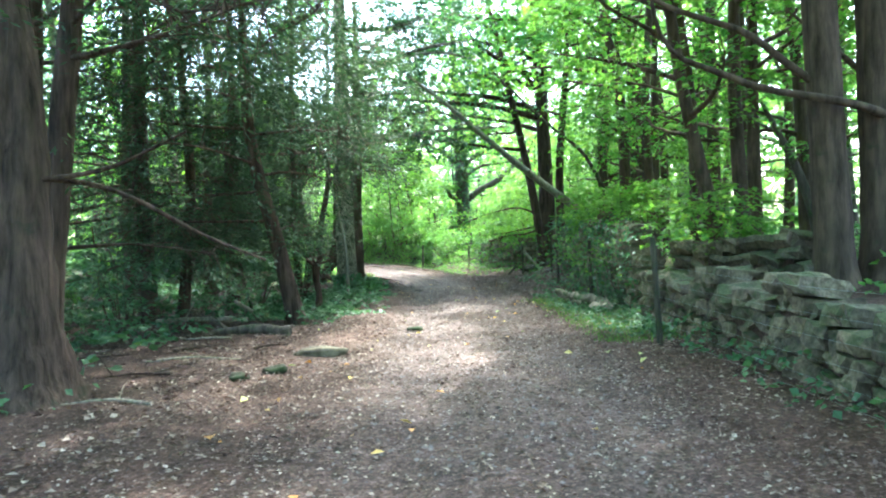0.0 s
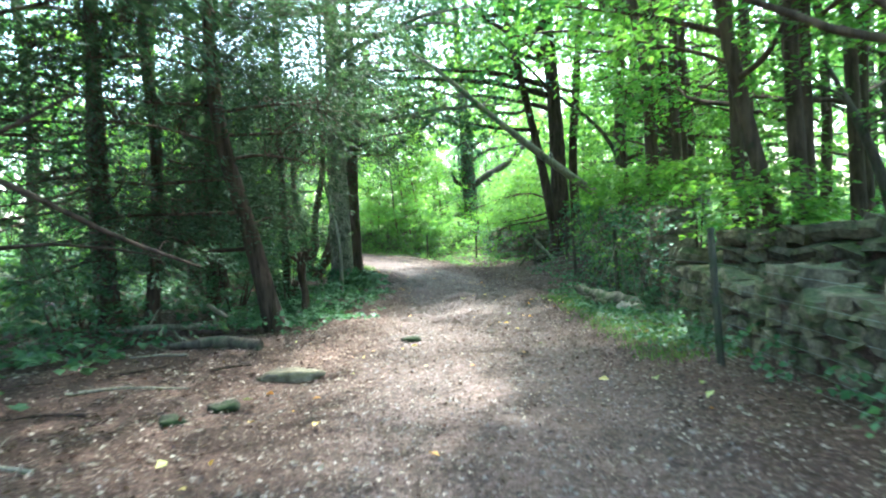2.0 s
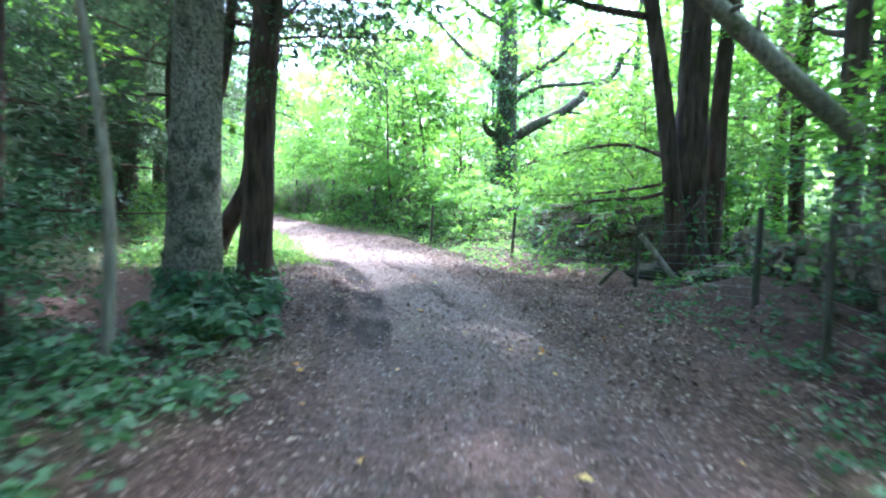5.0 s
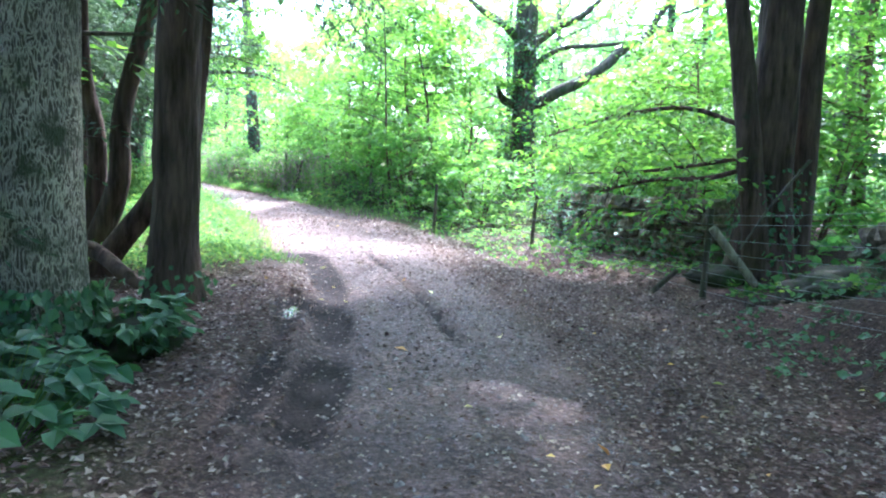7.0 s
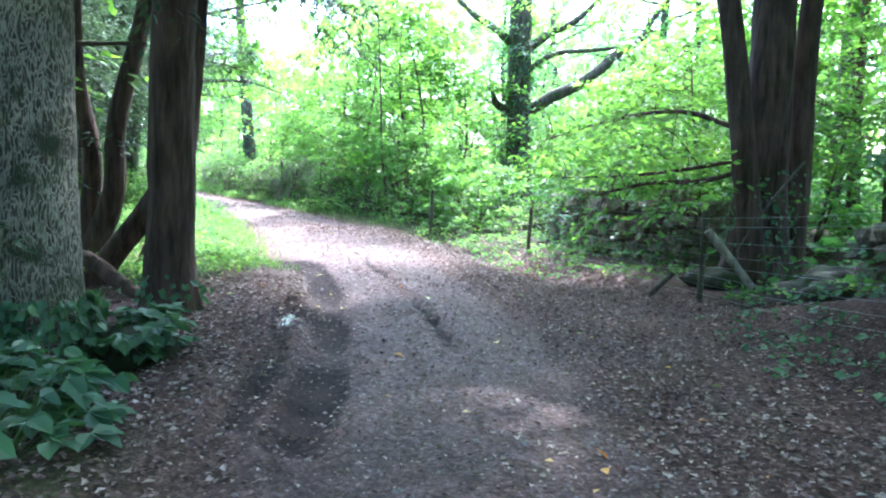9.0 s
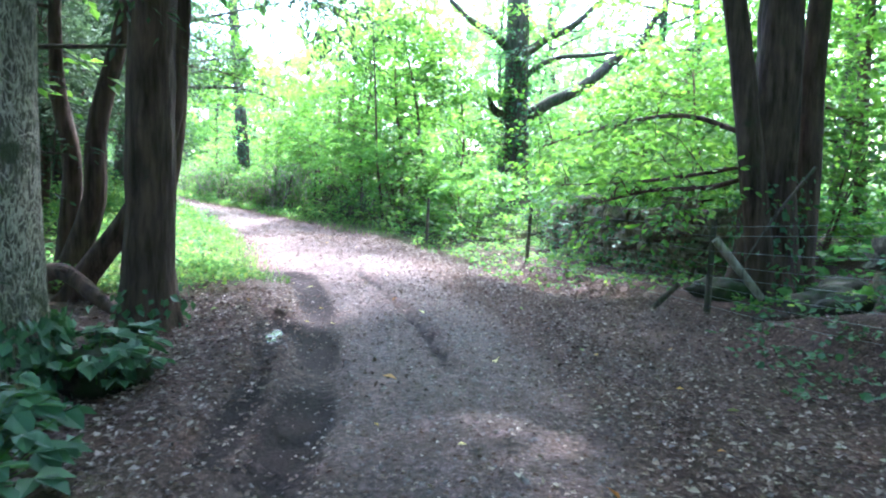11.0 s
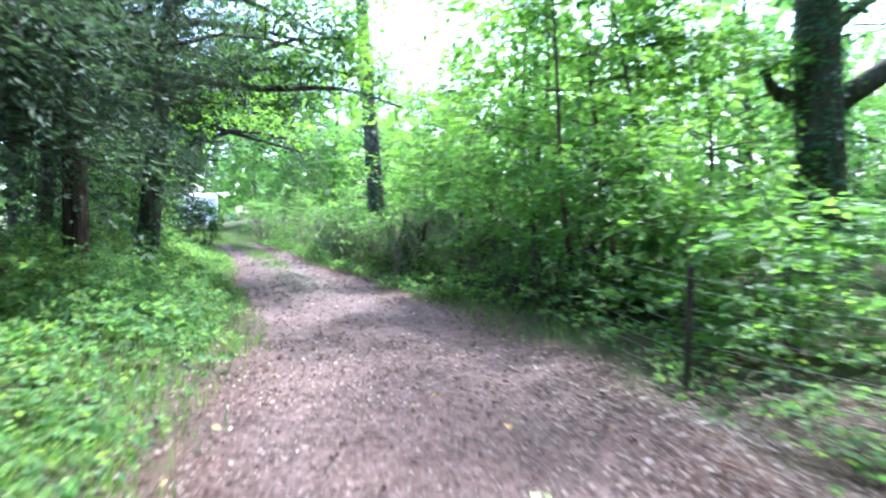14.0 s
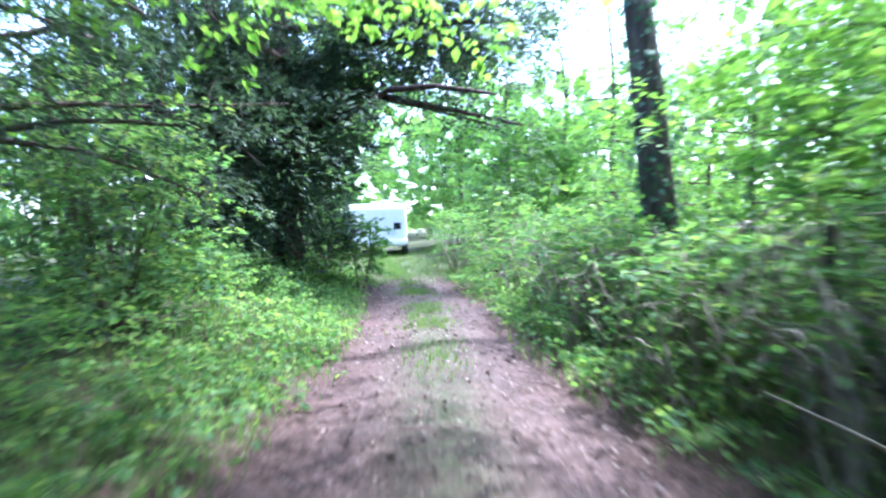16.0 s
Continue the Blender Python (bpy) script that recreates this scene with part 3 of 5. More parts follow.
# right of the first stretch: tall smooth trunks behind the wall
tree("beech_tree", "tall smooth grey-brown trunk behind the mossy wall", 5.25, 9.85, upright(15, (-0.1, 0.3), 0.05, 1), [0.25, 0.22, 0.17, 0.08], M["beech"], M["beech_leaf"],
     limbs=16, limb_len=4.8, h0=0.42, fans=30, per=22, reach=0.9, leaf_len=0.2, seed=1,
     extra=[([(-0.1, 0, 2.75), (-0.58, 0, 3.12), (-1.1, 0.05, 3.56), (-2.0, 0.1, 3.92), (-2.9, 0.1, 4.4)], 0.06)])
tree("beech_tree", "thick dark trunk with a long bare drooping limb", 5.95, 9.9, upright(15, (0.2, 0.1), 0.06, 2), [0.3, 0.27, 0.2, 0.09], M["beech"], M["beech_leaf"],
     limbs=14, limb_len=4.8, h0=0.42, fans=30, per=22, reach=0.9, leaf_len=0.2, seed=2,
     extra=[([(-0.1, -0.2, 2.3), (-0.5, -0.42, 2.38), (-0.95, -0.4, 2.5), (-1.66, -0.1, 2.73), (-2.21, 0, 3.0), (-2.67, 0, 3.2), (-2.94, 0, 3.55), (-3.05, 0, 4.2)], 0.06)])
tree("hazel_tree", "slender sinuous dark stem leaning over the wall", 5.0, 13.0, [(0, 0, 0), (-0.15, 0, 1.0), (-0.45, 0, 2.3), (-0.75, 0, 4.0), (-0.9, 0.2, 6), (-1.2, 0.4, 9)],
     [0.14, 0.12, 0.1, 0.05], M["beech"], M["hazel_leaf"], limbs=9, limb_len=2.6, h0=0.3, fans=20, per=22, reach=0.6, leaf_len=0.14, seed=3)
tree("hazel_tree", "straight dark stem among leafy saplings", 5.4, 13.1, upright(11, (-0.2, 0.2), 0.08, 4), [0.14, 0.12, 0.09, 0.04], M["beech"], M["hazel_leaf"],
     limbs=8, limb_len=2.8, h0=0.4, fans=20, per=22, reach=0.6, leaf_len=0.14, seed=4)
tree("hazel_tree", "thin bowed stem arching away from a trunk", 6.7, 13.0, [(0, 0, 0), (-0.15, 0, 1.0), (-0.5, 0, 2.0), (-1.0, 0, 3.0)], [0.1, 0.09, 0.07, 0.03], M["oak"],
     M["hazel_leaf"], limbs=3, limb_len=1.2, h0=0.6, fans=8, per=18, reach=0.5, seed=5)
slim = []
for i, (x, y, h, r, lx) in enumerate(((4.5, 18.2, 13, 0.15, -0.3), (5.2, 15.2, 12, 0.12, -0.5), (6.6, 15.5, 13, 0.15, 0.2), (7.4, 17.5, 13, 0.16, 0.0), (5.6, 19.5, 13, 0.14, 0.3),
                                      (7.0, 11.8, 13, 0.16, 0.2), (8.6, 14.2, 14, 0.2, 0.1), (6.2, 23.0, 14, 0.17, -0.2), (8.0, 21.5, 14, 0.2, 0.2))):
    slim.append(tree("woodland_tree", "slim upright woodland trunk with light green leaves", x, y, azim=3.1 if x < 6 else None, pts= upright(h, (lx, 0.2), 0.14, 30 + i), radii=[r, r * 0.85, r * 0.6, r * 0.25], mat=M["beech"],
         leaf=M["hazel_leaf"], limbs=10, limb_len=2.7, h0=0.18, fans=15, per=18, reach=0.75, leaf_len=0.145, seed=40 + i, group="slim trunks beyond the wall", split=False))
for i, (x, y) in enumerate(((6.0, 20.6), (7.3, 24.2), (8.9, 18.0), (9.6, 12.0), (10.3, 20.2), (8.3, 9.4), (9.3, 25.8), (11.6, 14.4), (7.7, 28.8), (12.2, 26.0), (5.9, 26.6), (8.4, 31.5), (7.9, 34.0), (10.8, 31.0), (6.9, 30.6), (12.8, 18.0), (10.6, 9.6))):
    copy_thing(slim[(2, 3, 5, 6, 8, 7)[i % 6]], pose(x, y, gz(x, y) - 0.12, 0, 0, 67 * i) @ Matrix.Scale(0.9 + 0.07 * (i % 4), 4))

# the dark cluster of trunks at the bend, with a fallen pole leaning on it
tree("beech_tree", "massive dark trunk with clustered stems beside the fence", 4.1, 28.95, upright(16, (-0.2, 0.4), 0.05, 6), [0.38, 0.26, 0.2, 0.1], M["yew"], M["beech_leaf"],
     # masses at 9.0, 8.8 and 6.2 m are added overhead to shade track and wall
     mass=[((-1.6, 1.7, 2.2), (1.9, 1.8, 0.65), 90, 0), ((-1.2, 0.3, 1.7), (1.1, 1.0, 0.4), 26, 0), ((-1.6, -1.0, 9.0), (2.4, 2.4, 1.4), 240, 0), ((-3.4, 3.4, 8.8), (2.4, 2.2, 1.2), 240, 0), ((1.5, 1.5, 4.2), (1.6, 1.8, 1.4), 80, 0), ((-0.6, 4.5, 6.2), (2.4, 2.2, 1.1), 200, 0)], limbs=22, limb_len=6.2, h0=0.33, fans=26, per=22, reach=0.9, leaf_len=0.125, azim=2.35, flare=0.6, seed=6, ivy_n=500, ivy_hi=0.12, sides=18, rough=0.13, bare=15,
     extra=[([(-0.2, -0.2, 1.75), (-0.9, -0.3, 1.55), (-1.6, -0.2, 1.5), (-2.3, 0.1, 1.3)], 0.04), ([(-0.2, -0.2, 1.9), (-0.8, 0.3, 1.75), (-1.7, 0.9, 1.6), (-2.6, 1.8, 1.55)], 0.035),
            ([(-0.3, 0.1, 2.3), (-1.0, 0.8, 2.6), (-1.9, 1.8, 2.5), (-2.9, 3.0, 2.2)], 0.04)])
tree("beech_tree", "dark leaning stem beside a massive trunk", 3.98, 28.6, [(0, 0, 0), (-0.16, 0, 1.3), (-0.55, 0.1, 4), (-1.3, 0.2, 8), (-2.1, 0.4, 12)], [0.19, 0.17, 0.13, 0.06], M["yew"],
     M["beech_leaf"], limbs=12, limb_len=3.6, h0=0.4, fans=22, per=22, reach=0.8, leaf_len=0.16, azim=2.0, seed=7)
tree("beech_tree", "dark straight stem beside a massive trunk", 4.62, 29.1, [(0, 0, 0), (0.06, 0, 1.3), (0.12, 0.1, 4), (0.55, 0.2, 8), (1.0, 0.4, 13)], [0.19, 0.17, 0.14, 0.05], M["yew"],
     M["beech_leaf"], limbs=8, limb_len=3.0, h0=0.45, fans=20, per=22, reach=0.7, leaf_len=0.14, seed=8)

# left of the first stretch: yews and dark conifers
YEW = dict(slim=0.5, per=26, reach=0.66, leaf_len=0.125, aspect=0.3, droop=0.45)
tree("yew_tree", "huge dark yew with a fluted reddish trunk", -4.25, 7.3, [(0, 0, 0), (0.02, 0, 1.2), (0.05, 0.1, 3), (-0.2, 0.4, 6), (0.1, 0.6, 10)], [0.36, 0.3, 0.2, 0.06], M["yew"], M["yew_leaf"], sides=18,
     # both masses are boughs added above the view, to shade the left floor
     limbs=14, limb_len=3.4, h0=0.42, rise=0.12, fans=22, seed=10, mass=[((2.0, 5.0, 7.2), (2.9, 3.2, 1.2), 260, 0), ((0.6, 2.2, 6.6), (2.2, 2.4, 1.0), 150, 0)], rough=0.2, flare=0.8, ivy_n=300, ivy_hi=0.06,
     extra=[([(0.1, 0, 2.3), (0.9, 0.1, 2.4), (1.7, 0.2, 2.75)], 0.03), ([(0.2, 0, 2.35), (0.9, 0.3, 2.2), (1.7, 0.6, 1.7), (2.3, 0.8, 1.4)], 0.03)], **YEW)
tree("yew_tree", "slanting second stem of a dark yew", -4.75, 8.6, [(0, 0, 0), (0.15, 0, 1.4), (0.35, 0.1, 3.2), (0.6, 0.3, 6), (0.7, 0.4, 9)], [0.2, 0.17, 0.12, 0.05], M["yew"], M["yew_leaf"],
     limbs=10, limb_len=3.0, h0=0.4, rise=0.1, fans=20, seed=11, rough=0.12, **YEW)
tree("yew_tree", "leaning conifer with bare reddish lower trunk", -2.9, 14.5, [(0, 0, 0), (-0.36, 0, 1.8), (-0.75, 0, 3.6), (-0.85, 0.1, 5.7), (-0.9, 0.3, 9)], [0.17, 0.14, 0.11, 0.04], M["yew"], M["yew_leaf"],
     limbs=30, limb_len=3.2, h0=0.17, rise=0.05, fans=30, seed=12, mass=[((-0.9, 0.4, 5.2), (2.3, 1.8, 1.5), 260, 0), ((0.7, 0.8, 4.8), (1.7, 1.4, 1.3), 230, 0), ((-1.3, 0.4, 2.3), (1.6, 1.3, 0.9), 130, 0)], **YEW)
for i, (x, y, h, r) in enumerate(((-6.45, 16.0, 11, 0.2), (-6.0, 16.8, 11, 0.14), (-6.3, 11.0, 10, 0.2), (-5.6, 19.5, 10, 0.16), (-8.6, 13.5, 11, 0.2), (-6.2, 22.3, 9, 0.14), (-8.2, 19.5, 11, 0.22), (-9.8, 9.0, 12, 0.22), (-10.5, 17.0, 12, 0.22), (-7.8, 24.5, 11, 0.2))):
    tree("yew_tree", "dark upright yew trunk with drooping sprays", x, y, upright(h, (0.2, 0.1), 0.12, 60 + i), [r, r * 0.85, r * 0.6, r * 0.2], M["yew"], M["yew_leaf"],
         limbs=20, limb_len=3.1, h0=0.13, rise=0.08, fans=16, mass=[((0.6, -0.6, 4.8), (2.1, 1.7, 1.3), 140, 0), ((0.9, -0.2, 2.4), (1.5, 1.2, 0.8), 70, 0)] if i in (0, 3, 5) else (), seed=60 + i, group="yews beside the track", split=False, **YEW)

tree("yew_tree", "slim dark yew stem close behind the ash", -4.3, 21.6, upright(12, (0.3, 0.1), 0.1, 71), [0.1, 0.09, 0.07, 0.03], M["yew"], M["yew_leaf"],
     limbs=22, limb_len=2.7, h0=0.3, rise=0.1, fans=20, seed=71, mass=[((-0.3, 0.5, 7.0), (2.6, 2.2, 2.4), 430, 0)], **YEW)

# the ash and its neighbour at the bend
tree("ash_tree", "stout ash trunk with ridged grey bark and ivy at its foot", -3.08, 23.4, [(0, 0, 0), (0.0, 0, 1.2), (0.02, 0, 3), (0.1, 0.1, 7), (0.2, 0.3, 15)], [0.32, 0.3, 0.27, 0.12], M["ash"], M["ivy_leaf"],
     limbs=22, limb_len=4.6, h0=0.3, rise=0.15, fans=28, per=22, reach=0.8, leaf_len=0.17, azim=0.3, seed=14, ivy_n=1700, ivy_hi=0.17, sides=16, rough=0.05)
tree("yew_tree", "dark yew trunk with ivy down one side", -3.0, 25.6, [(0, 0, 0), (0.02, 0, 1.2), (0.05, 0, 3), (0.2, 0.1, 6), (0.3, 0.3, 10)], [0.25, 0.23, 0.2, 0.06], M["yew"], M["yew_leaf"],
     limbs=22, limb_len=3.4, h0=0.4, rise=0.25, fans=26, azim=0.2, seed=15, ivy_n=110, ivy_hi=0.12, rough=0.12, **YEW)
tree("yew_tree", "curved bare yew stem sweeping up from its root", -5.1, 27.6, [(0, 0, 0), (0.25, 0, 0.6), (0.5, 0, 1.3), (0.55, 0, 2.2), (0.9, 0.2, 4), (1.0, 0.4, 7), (1.1, 0.5, 11)], [0.17, 0.15, 0.12, 0.09, 0.04], M["yew"], M["yew_leaf"],
     limbs=20, limb_len=3.0, h0=0.36, rise=0.1, fans=24, seed=16, **YEW)
tree("yew_tree", "bare yew stem beside a curved one", -5.2, 27.9, [(0, 0, 0), (0.1, 0, 0.9), (0.15, 0, 1.8), (-0.1, 0.1, 3.2), (-0.1, 0.4, 7)], [0.15, 0.13, 0.1, 0.04], M["yew"], M["yew_leaf"],
     limbs=12, limb_len=2.6, h0=0.52, rise=0.1, fans=24, seed=17, **YEW)

tree("yew_tree", "thick low yew stem slanting up behind a trunk", -4.6, 26.9, [(0, 0, 0), (0.3, 0.05, 0.5), (0.75, 0.1, 1.1), (1.1, 0.2, 1.9), (1.3, 0.3, 3.4), (1.4, 0.4, 7)], [0.15, 0.14, 0.12, 0.04], M["yew"], M["yew_leaf"],
     limbs=8, limb_len=2.0, h0=0.6, rise=0.1, fans=16, seed=22, **YEW)
tree("yew_tree", "bare curved yew stem leaning out to the light", -4.75, 28.8, [(0, 0, 0), (0.15, 0.1, 0.6), (0.45, 0.2, 1.3), (0.6, 0.3, 2.5), (0.62, 0.4, 4.2), (0.6, 0.4, 7)], [0.14, 0.13, 0.11, 0.04], M["yew"], M["yew_leaf"],
     limbs=14, limb_len=2.4, h0=0.58, rise=0.1, fans=26, seed=21, **YEW)

# beyond the bend
tree("oak_tree", "old ivy-clad oak with heavy bare limbs", 1.28, 41.6, [(0, 0, 0), (0.0, 0, 1.8), (-0.05, 0, 4.0), (-0.1, 0.1, 7.3), (-0.3, 0.3, 13)], [0.43, 0.38, 0.35, 0.1], M["oak"], M["beech_leaf"],
     limbs=8, limb_len=4.0, h0=0.5, fans=20, per=22, reach=0.8, leaf_len=0.15, seed=18, ivy_n=1500, ivy_hi=0.55,
     extra=[([(0.1, 0, 2.7), (0.9, -0.05, 3.25), (1.7, -0.1, 3.62), (2.43, -0.1, 4.15), (2.84, 0, 4.6), (3.58, 0.1, 5.03), (3.95, 0.1, 5.7), (4.6, 0.2, 6.6)], 0.2), ([(1.7, -0.1, 3.62), (2.2, 0.1, 3.75), (2.75, 0.2, 3.72)], 0.06),
            ([(0.1, 0, 4.0), (1.0, 0.1, 4.6), (2.3, 0.1, 4.75), (3.8, 0.1, 4.95)], 0.1), ([(0.0, 0, 4.6), (0.8, 0.1, 5.2), (1.65, 0.1, 5.65), (2.6, 0.2, 6.6)], 0.15),
            ([(-0.1, 0, 4.6), (-0.8, 0, 5.3), (-1.6, 0.1, 5.8), (-2.6, 0.1, 6.8)], 0.15), ([(-0.2, 0, 2.8), (-0.7, -0.1, 3.0), (-0.9, -0.1, 3.4)], 0.16)],
     mass=[((-0.6, -0.2, 3.6), (0.4, 0.4, 0.5), 22, 1), ((-0.3, -0.35, 2.4), (0.3, 0.25, 0.5), 12, 1), ((0.1, -0.35, 4.9), (0.55, 0.4, 0.7), 26, 1), ((0.1, -0.5, 5.3), (1.0, 0.5, 0.8), 34, 0)])
tree("woodland_tree", "slender ivy-wrapped trunk rising from brambles", -9.4, 48.4, [(0, 0, 0), (-0.07, 0, 2.0), (-0.3, 0, 5.0), (-0.6, 0.1, 10), (-0.6, 0.3, 16)], [0.26, 0.23, 0.19, 0.08], M["oak"], M["beech_leaf"],
     limbs=5, limb_len=2.2, h0=0.6, fans=8, per=18, reach=0.8, leaf_len=0.15, seed=19, ivy_n=900, ivy_hi=0.5)
tree("maple_tree", "dark ivied trunk leaning at the edge of the verge", -10.0, 38.85, [(0, 0, 0), (0.2, 0, 1.4), (0.42, 0, 3.2), (0.65, 0.1, 5.2), (0.8, 0.2, 9)], [0.2, 0.18, 0.16, 0.06], M["oak"], M["beech_leaf"],
     limbs=16, limb_len=5.2, h0=0.36, rise=0.16, fans=28, per=20, reach=0.6, leaf_len=0.14, seed=20, azim=0.6, ivy_n=500, ivy_hi=0.4, bare=44, extra=[([(0.35, 0, 3.3), (1.2, 0.5, 3.75), (2.3, 1.1, 4.3), (3.2, 1.6, 4.4)], 0.05), ([(0.4, 0, 3.3), (1.2, 1.8, 4.0), (2.0, 3.6, 4.3), (2.9, 5.2, 4.1)], 0.045)],
     mass=[((1.6, 3.2, 4.7), (2.3, 2.0, 0.6), 100, 0), ((0.4, 4.6, 3.8), (1.3, 1.5, 0.8), 60, 0)])
for i, (x, y, h, r) in enumerate(((-8.8, 33.3, 6.5, 0.16), (-9.4, 35.2, 8.5, 0.2), (-9.2, 36.5, 9, 0.18), (-8.8, 30.8, 6.5, 0.15), (-11.8, 37.0, 9, 0.2), (-11.2, 33.5, 8, 0.2), (-12.9, 40.2, 8, 0.18), (-14.9, 41.4, 8.5, 0.2))):
    tree("yew_tree", "dark many-branched yew shading the verge", x, y, upright(h, (0.4, 0.1), 0.15, 80 + i), [r, r * 0.85, r * 0.6, r * 0.2], M["yew"], M["yew_leaf"],
         limbs=19, limb_len=2.0 if i in (0, 3) else 3.0, h0=0.24, rise=0.12, slim=0.6, fans=26, seed=80 + i, group="yews beyond the bend", split=False, mass=[((0.3, 0.2, 0.55 * h), (1.9, 1.7, 0.32 * h), 240, 0)], per=36, reach=0.8, leaf_len=0.115, aspect=0.32, droop=0.45)
for i, (x, y, h) in enumerate(((-18.5, 50.0, 11), (-24.6, 53.0, 10), (-21.0, 46.6, 9))):
    tree("yew_tree", "broad dark yew with boughs down to the ground", x, y, upright(h, (0.3, -0.2), 0.12, 90 + i), [0.28, 0.24, 0.16, 0.05], M["yew"], M["yew_leaf"],
         limbs=30 if i == 0 else 20, limb_len=5.4 if i == 0 else 4.6, h0=0.2, rise=0.1, fans=26 if i == 0 else 18, mass=[((1.2, 0.2, 6.0), (3.2, 2.6, 2.2), 420, 0), ((2.6, 1.2, 5.2), (1.8, 1.6, 0.9), 220, 0), ((3.6, 2.0, 6.1), (2.4, 2.0, 1.1), 300, 0), ((0.2, -0.6, 3.0), (1.9, 1.6, 2.2), 220, 0)] if i == 0 else (), per=36, reach=0.85, leaf_len=0.15, aspect=0.36, droop=0.5, seed=90 + i, group="yews at the end of the track", split=False)
for i, (x, y, h, r, lx) in enumerate(((-1.4, 40.8, 6.0, 0.06, -0.7), (-0.9, 42.6, 5.6, 0.05, 0.2), (-2.3, 41.5, 6.2, 0.05, -0.3), (-4.0, 43.6, 7, 0.06, 0.4), (-2.4, 38.6, 6, 0.04, -0.5), (4.4, 35.4, 3.6, 0.05, 0.3),
                                      (4.4, 33.4, 4.0, 0.05, -0.2), (4.8, 36.8, 4.0, 0.05, 0.2), (-2.0, 45.0, 10, 0.08, 0.3), (-6.6, 48.5, 5.0, 0.05, -0.3), (6.2, 33.0, 4.4, 0.05, -0.3), (-8.6, 50.4, 5, 0.05, 0.2), (-5.8, 50.0, 6.5, 0.06, 0.2), (-4.6, 47.0, 7.5, 0.06, -0.2), (-10.6, 55.5, 4.6, 0.06, 0.2), (-7.4, 54.0, 6.0, 0.06, 0.2), (-14.0, 61.0, 7, 0.07, 0.3), (-20.5, 64.0, 9, 0.08, 0.2), (-27.0, 61.0, 9, 0.08, 0.2))):
    tree("sapling", "slim leafy sapling with layered bright green sprays", x, y, upright(h, (lx, 0.1), 0.15, 100 + i), [r, r * 0.8, r * 0.55, r * 0.25], M["beech"], M["beech_leaf"],
         limbs=18, limb_len=2.5, h0=0.08, rise=0.3, fans=14, per=18, reach=0.7, leaf_len=0.15, seed=100 + i, group="saplings behind the fence", split=False, flare=0.2)

# the wood behind: a few kinds of tree, repeated
proto = []
for i in range(4):
    x, y = ((14, 44), (4, 60), (9, 50), (-16, 27))[i]
    proto.append(tree("woodland_tree", "tall woodland tree in full summer leaf", x, y, upright(15 + i, (0.3, -0.2), 0.3, 200 + i), [0.22, 0.19, 0.13, 0.05], M["oak"], M["shade_leaf"] if i % 2 else M["beech_leaf"],
                      limbs=22, limb_len=4.4, h0=0.1, rise=0.3, fans=10, per=15, reach=1.1, leaf_len=0.22, twiggy=False, seed=200 + i, mass=[((0, 0, 8.5), (3.8, 3.8, 5.5), 190, 0)], group="trees of the wood", split=False, sides=7))
rng = np.random.default_rng(5)
spots = [(14, 44), (4, 60), (9, 50), (-16, 27)]
for x, y in ((-16.0, 63.5), (-18.5, 65.0), (-25.0, 67.5), (-29.5, 60.0), (1.0, 50.5), (9.5, 38.5), (10.5, 45.5), (13.0, 39.5), (7.0, 48.5), (11.0, 16.0), (12.5, 22.5), (10.5, 28.5), (15.0, 12.5),
             (-13.0, 12.0), (-14.5, 18.5), (-12.8, 24.0), (-17.5, 14.5), (-18.5, 22.0), (-13.5, 31.0), (-9.6, 28.2), (-16.5, 8.0), (16.0, 19.5), (15.0, 28.0), (12.5, 33.5), (17.5, 24.0)):
    spots.append((x, y))
    copy_thing(proto[len(spots) % 4], pose(x, y, gz(x, y) - 0.12, 0, 0, 40 * len(spots)) @ Matrix.Scale(0.58 if y > 50 else 1.0, 4))
for i, (x, y) in enumerate(((-1.0, 52.5), (2.8, 51.5), (6.2, 53.5), (9.8, 52.0), (-3.6, 56.0), (0.8, 57.0), (4.6, 58.5), (8.4, 57.5), (12.6, 55.0), (-7.2, 60.0), (13.4, 49.0), (6.0, 46.0), (9.6, 44.2))):
    copy_thing(proto[i % 4], pose(x, y, gz(x, y) - 0.12, 0, 0, 71 * i) @ Matrix.Diagonal((0.62, 0.62, 0.4, 1)))
tries = 0
while len(spots) < 24 and tries < 9000:
    tries += 1
    x, y = rng.uniform(-34, 22), rng.uniform(4, 70)
    s, d = along([x], [y])
    if -16 < x < 1 and y > 44 or abs(d[0]) < 10 or min((x - a) ** 2 + (y - b) ** 2 for a, b in spots) < 13:
        continue
    spots.append((x, y))
    k = rng.uniform(0.8, 1.15)
    copy_thing(proto[rng.integers(4)], pose(x, y, gz(x, y) - 0.12, 0, 0, rng.uniform(0, 360)) @ Matrix.Scale(k, 4))
# unseen trees added behind the start, whose crowns close the lane overhead and shade it
for x, y in ((-6.5, -4), (6.5, -4), (-5, -11), (6, -10.5), (0.5, -18)):
    copy_thing(proto[int(rng.integers(4))], pose(x, y, gz(x, y) - 0.12, 0, 0, rng.uniform(0, 360)))

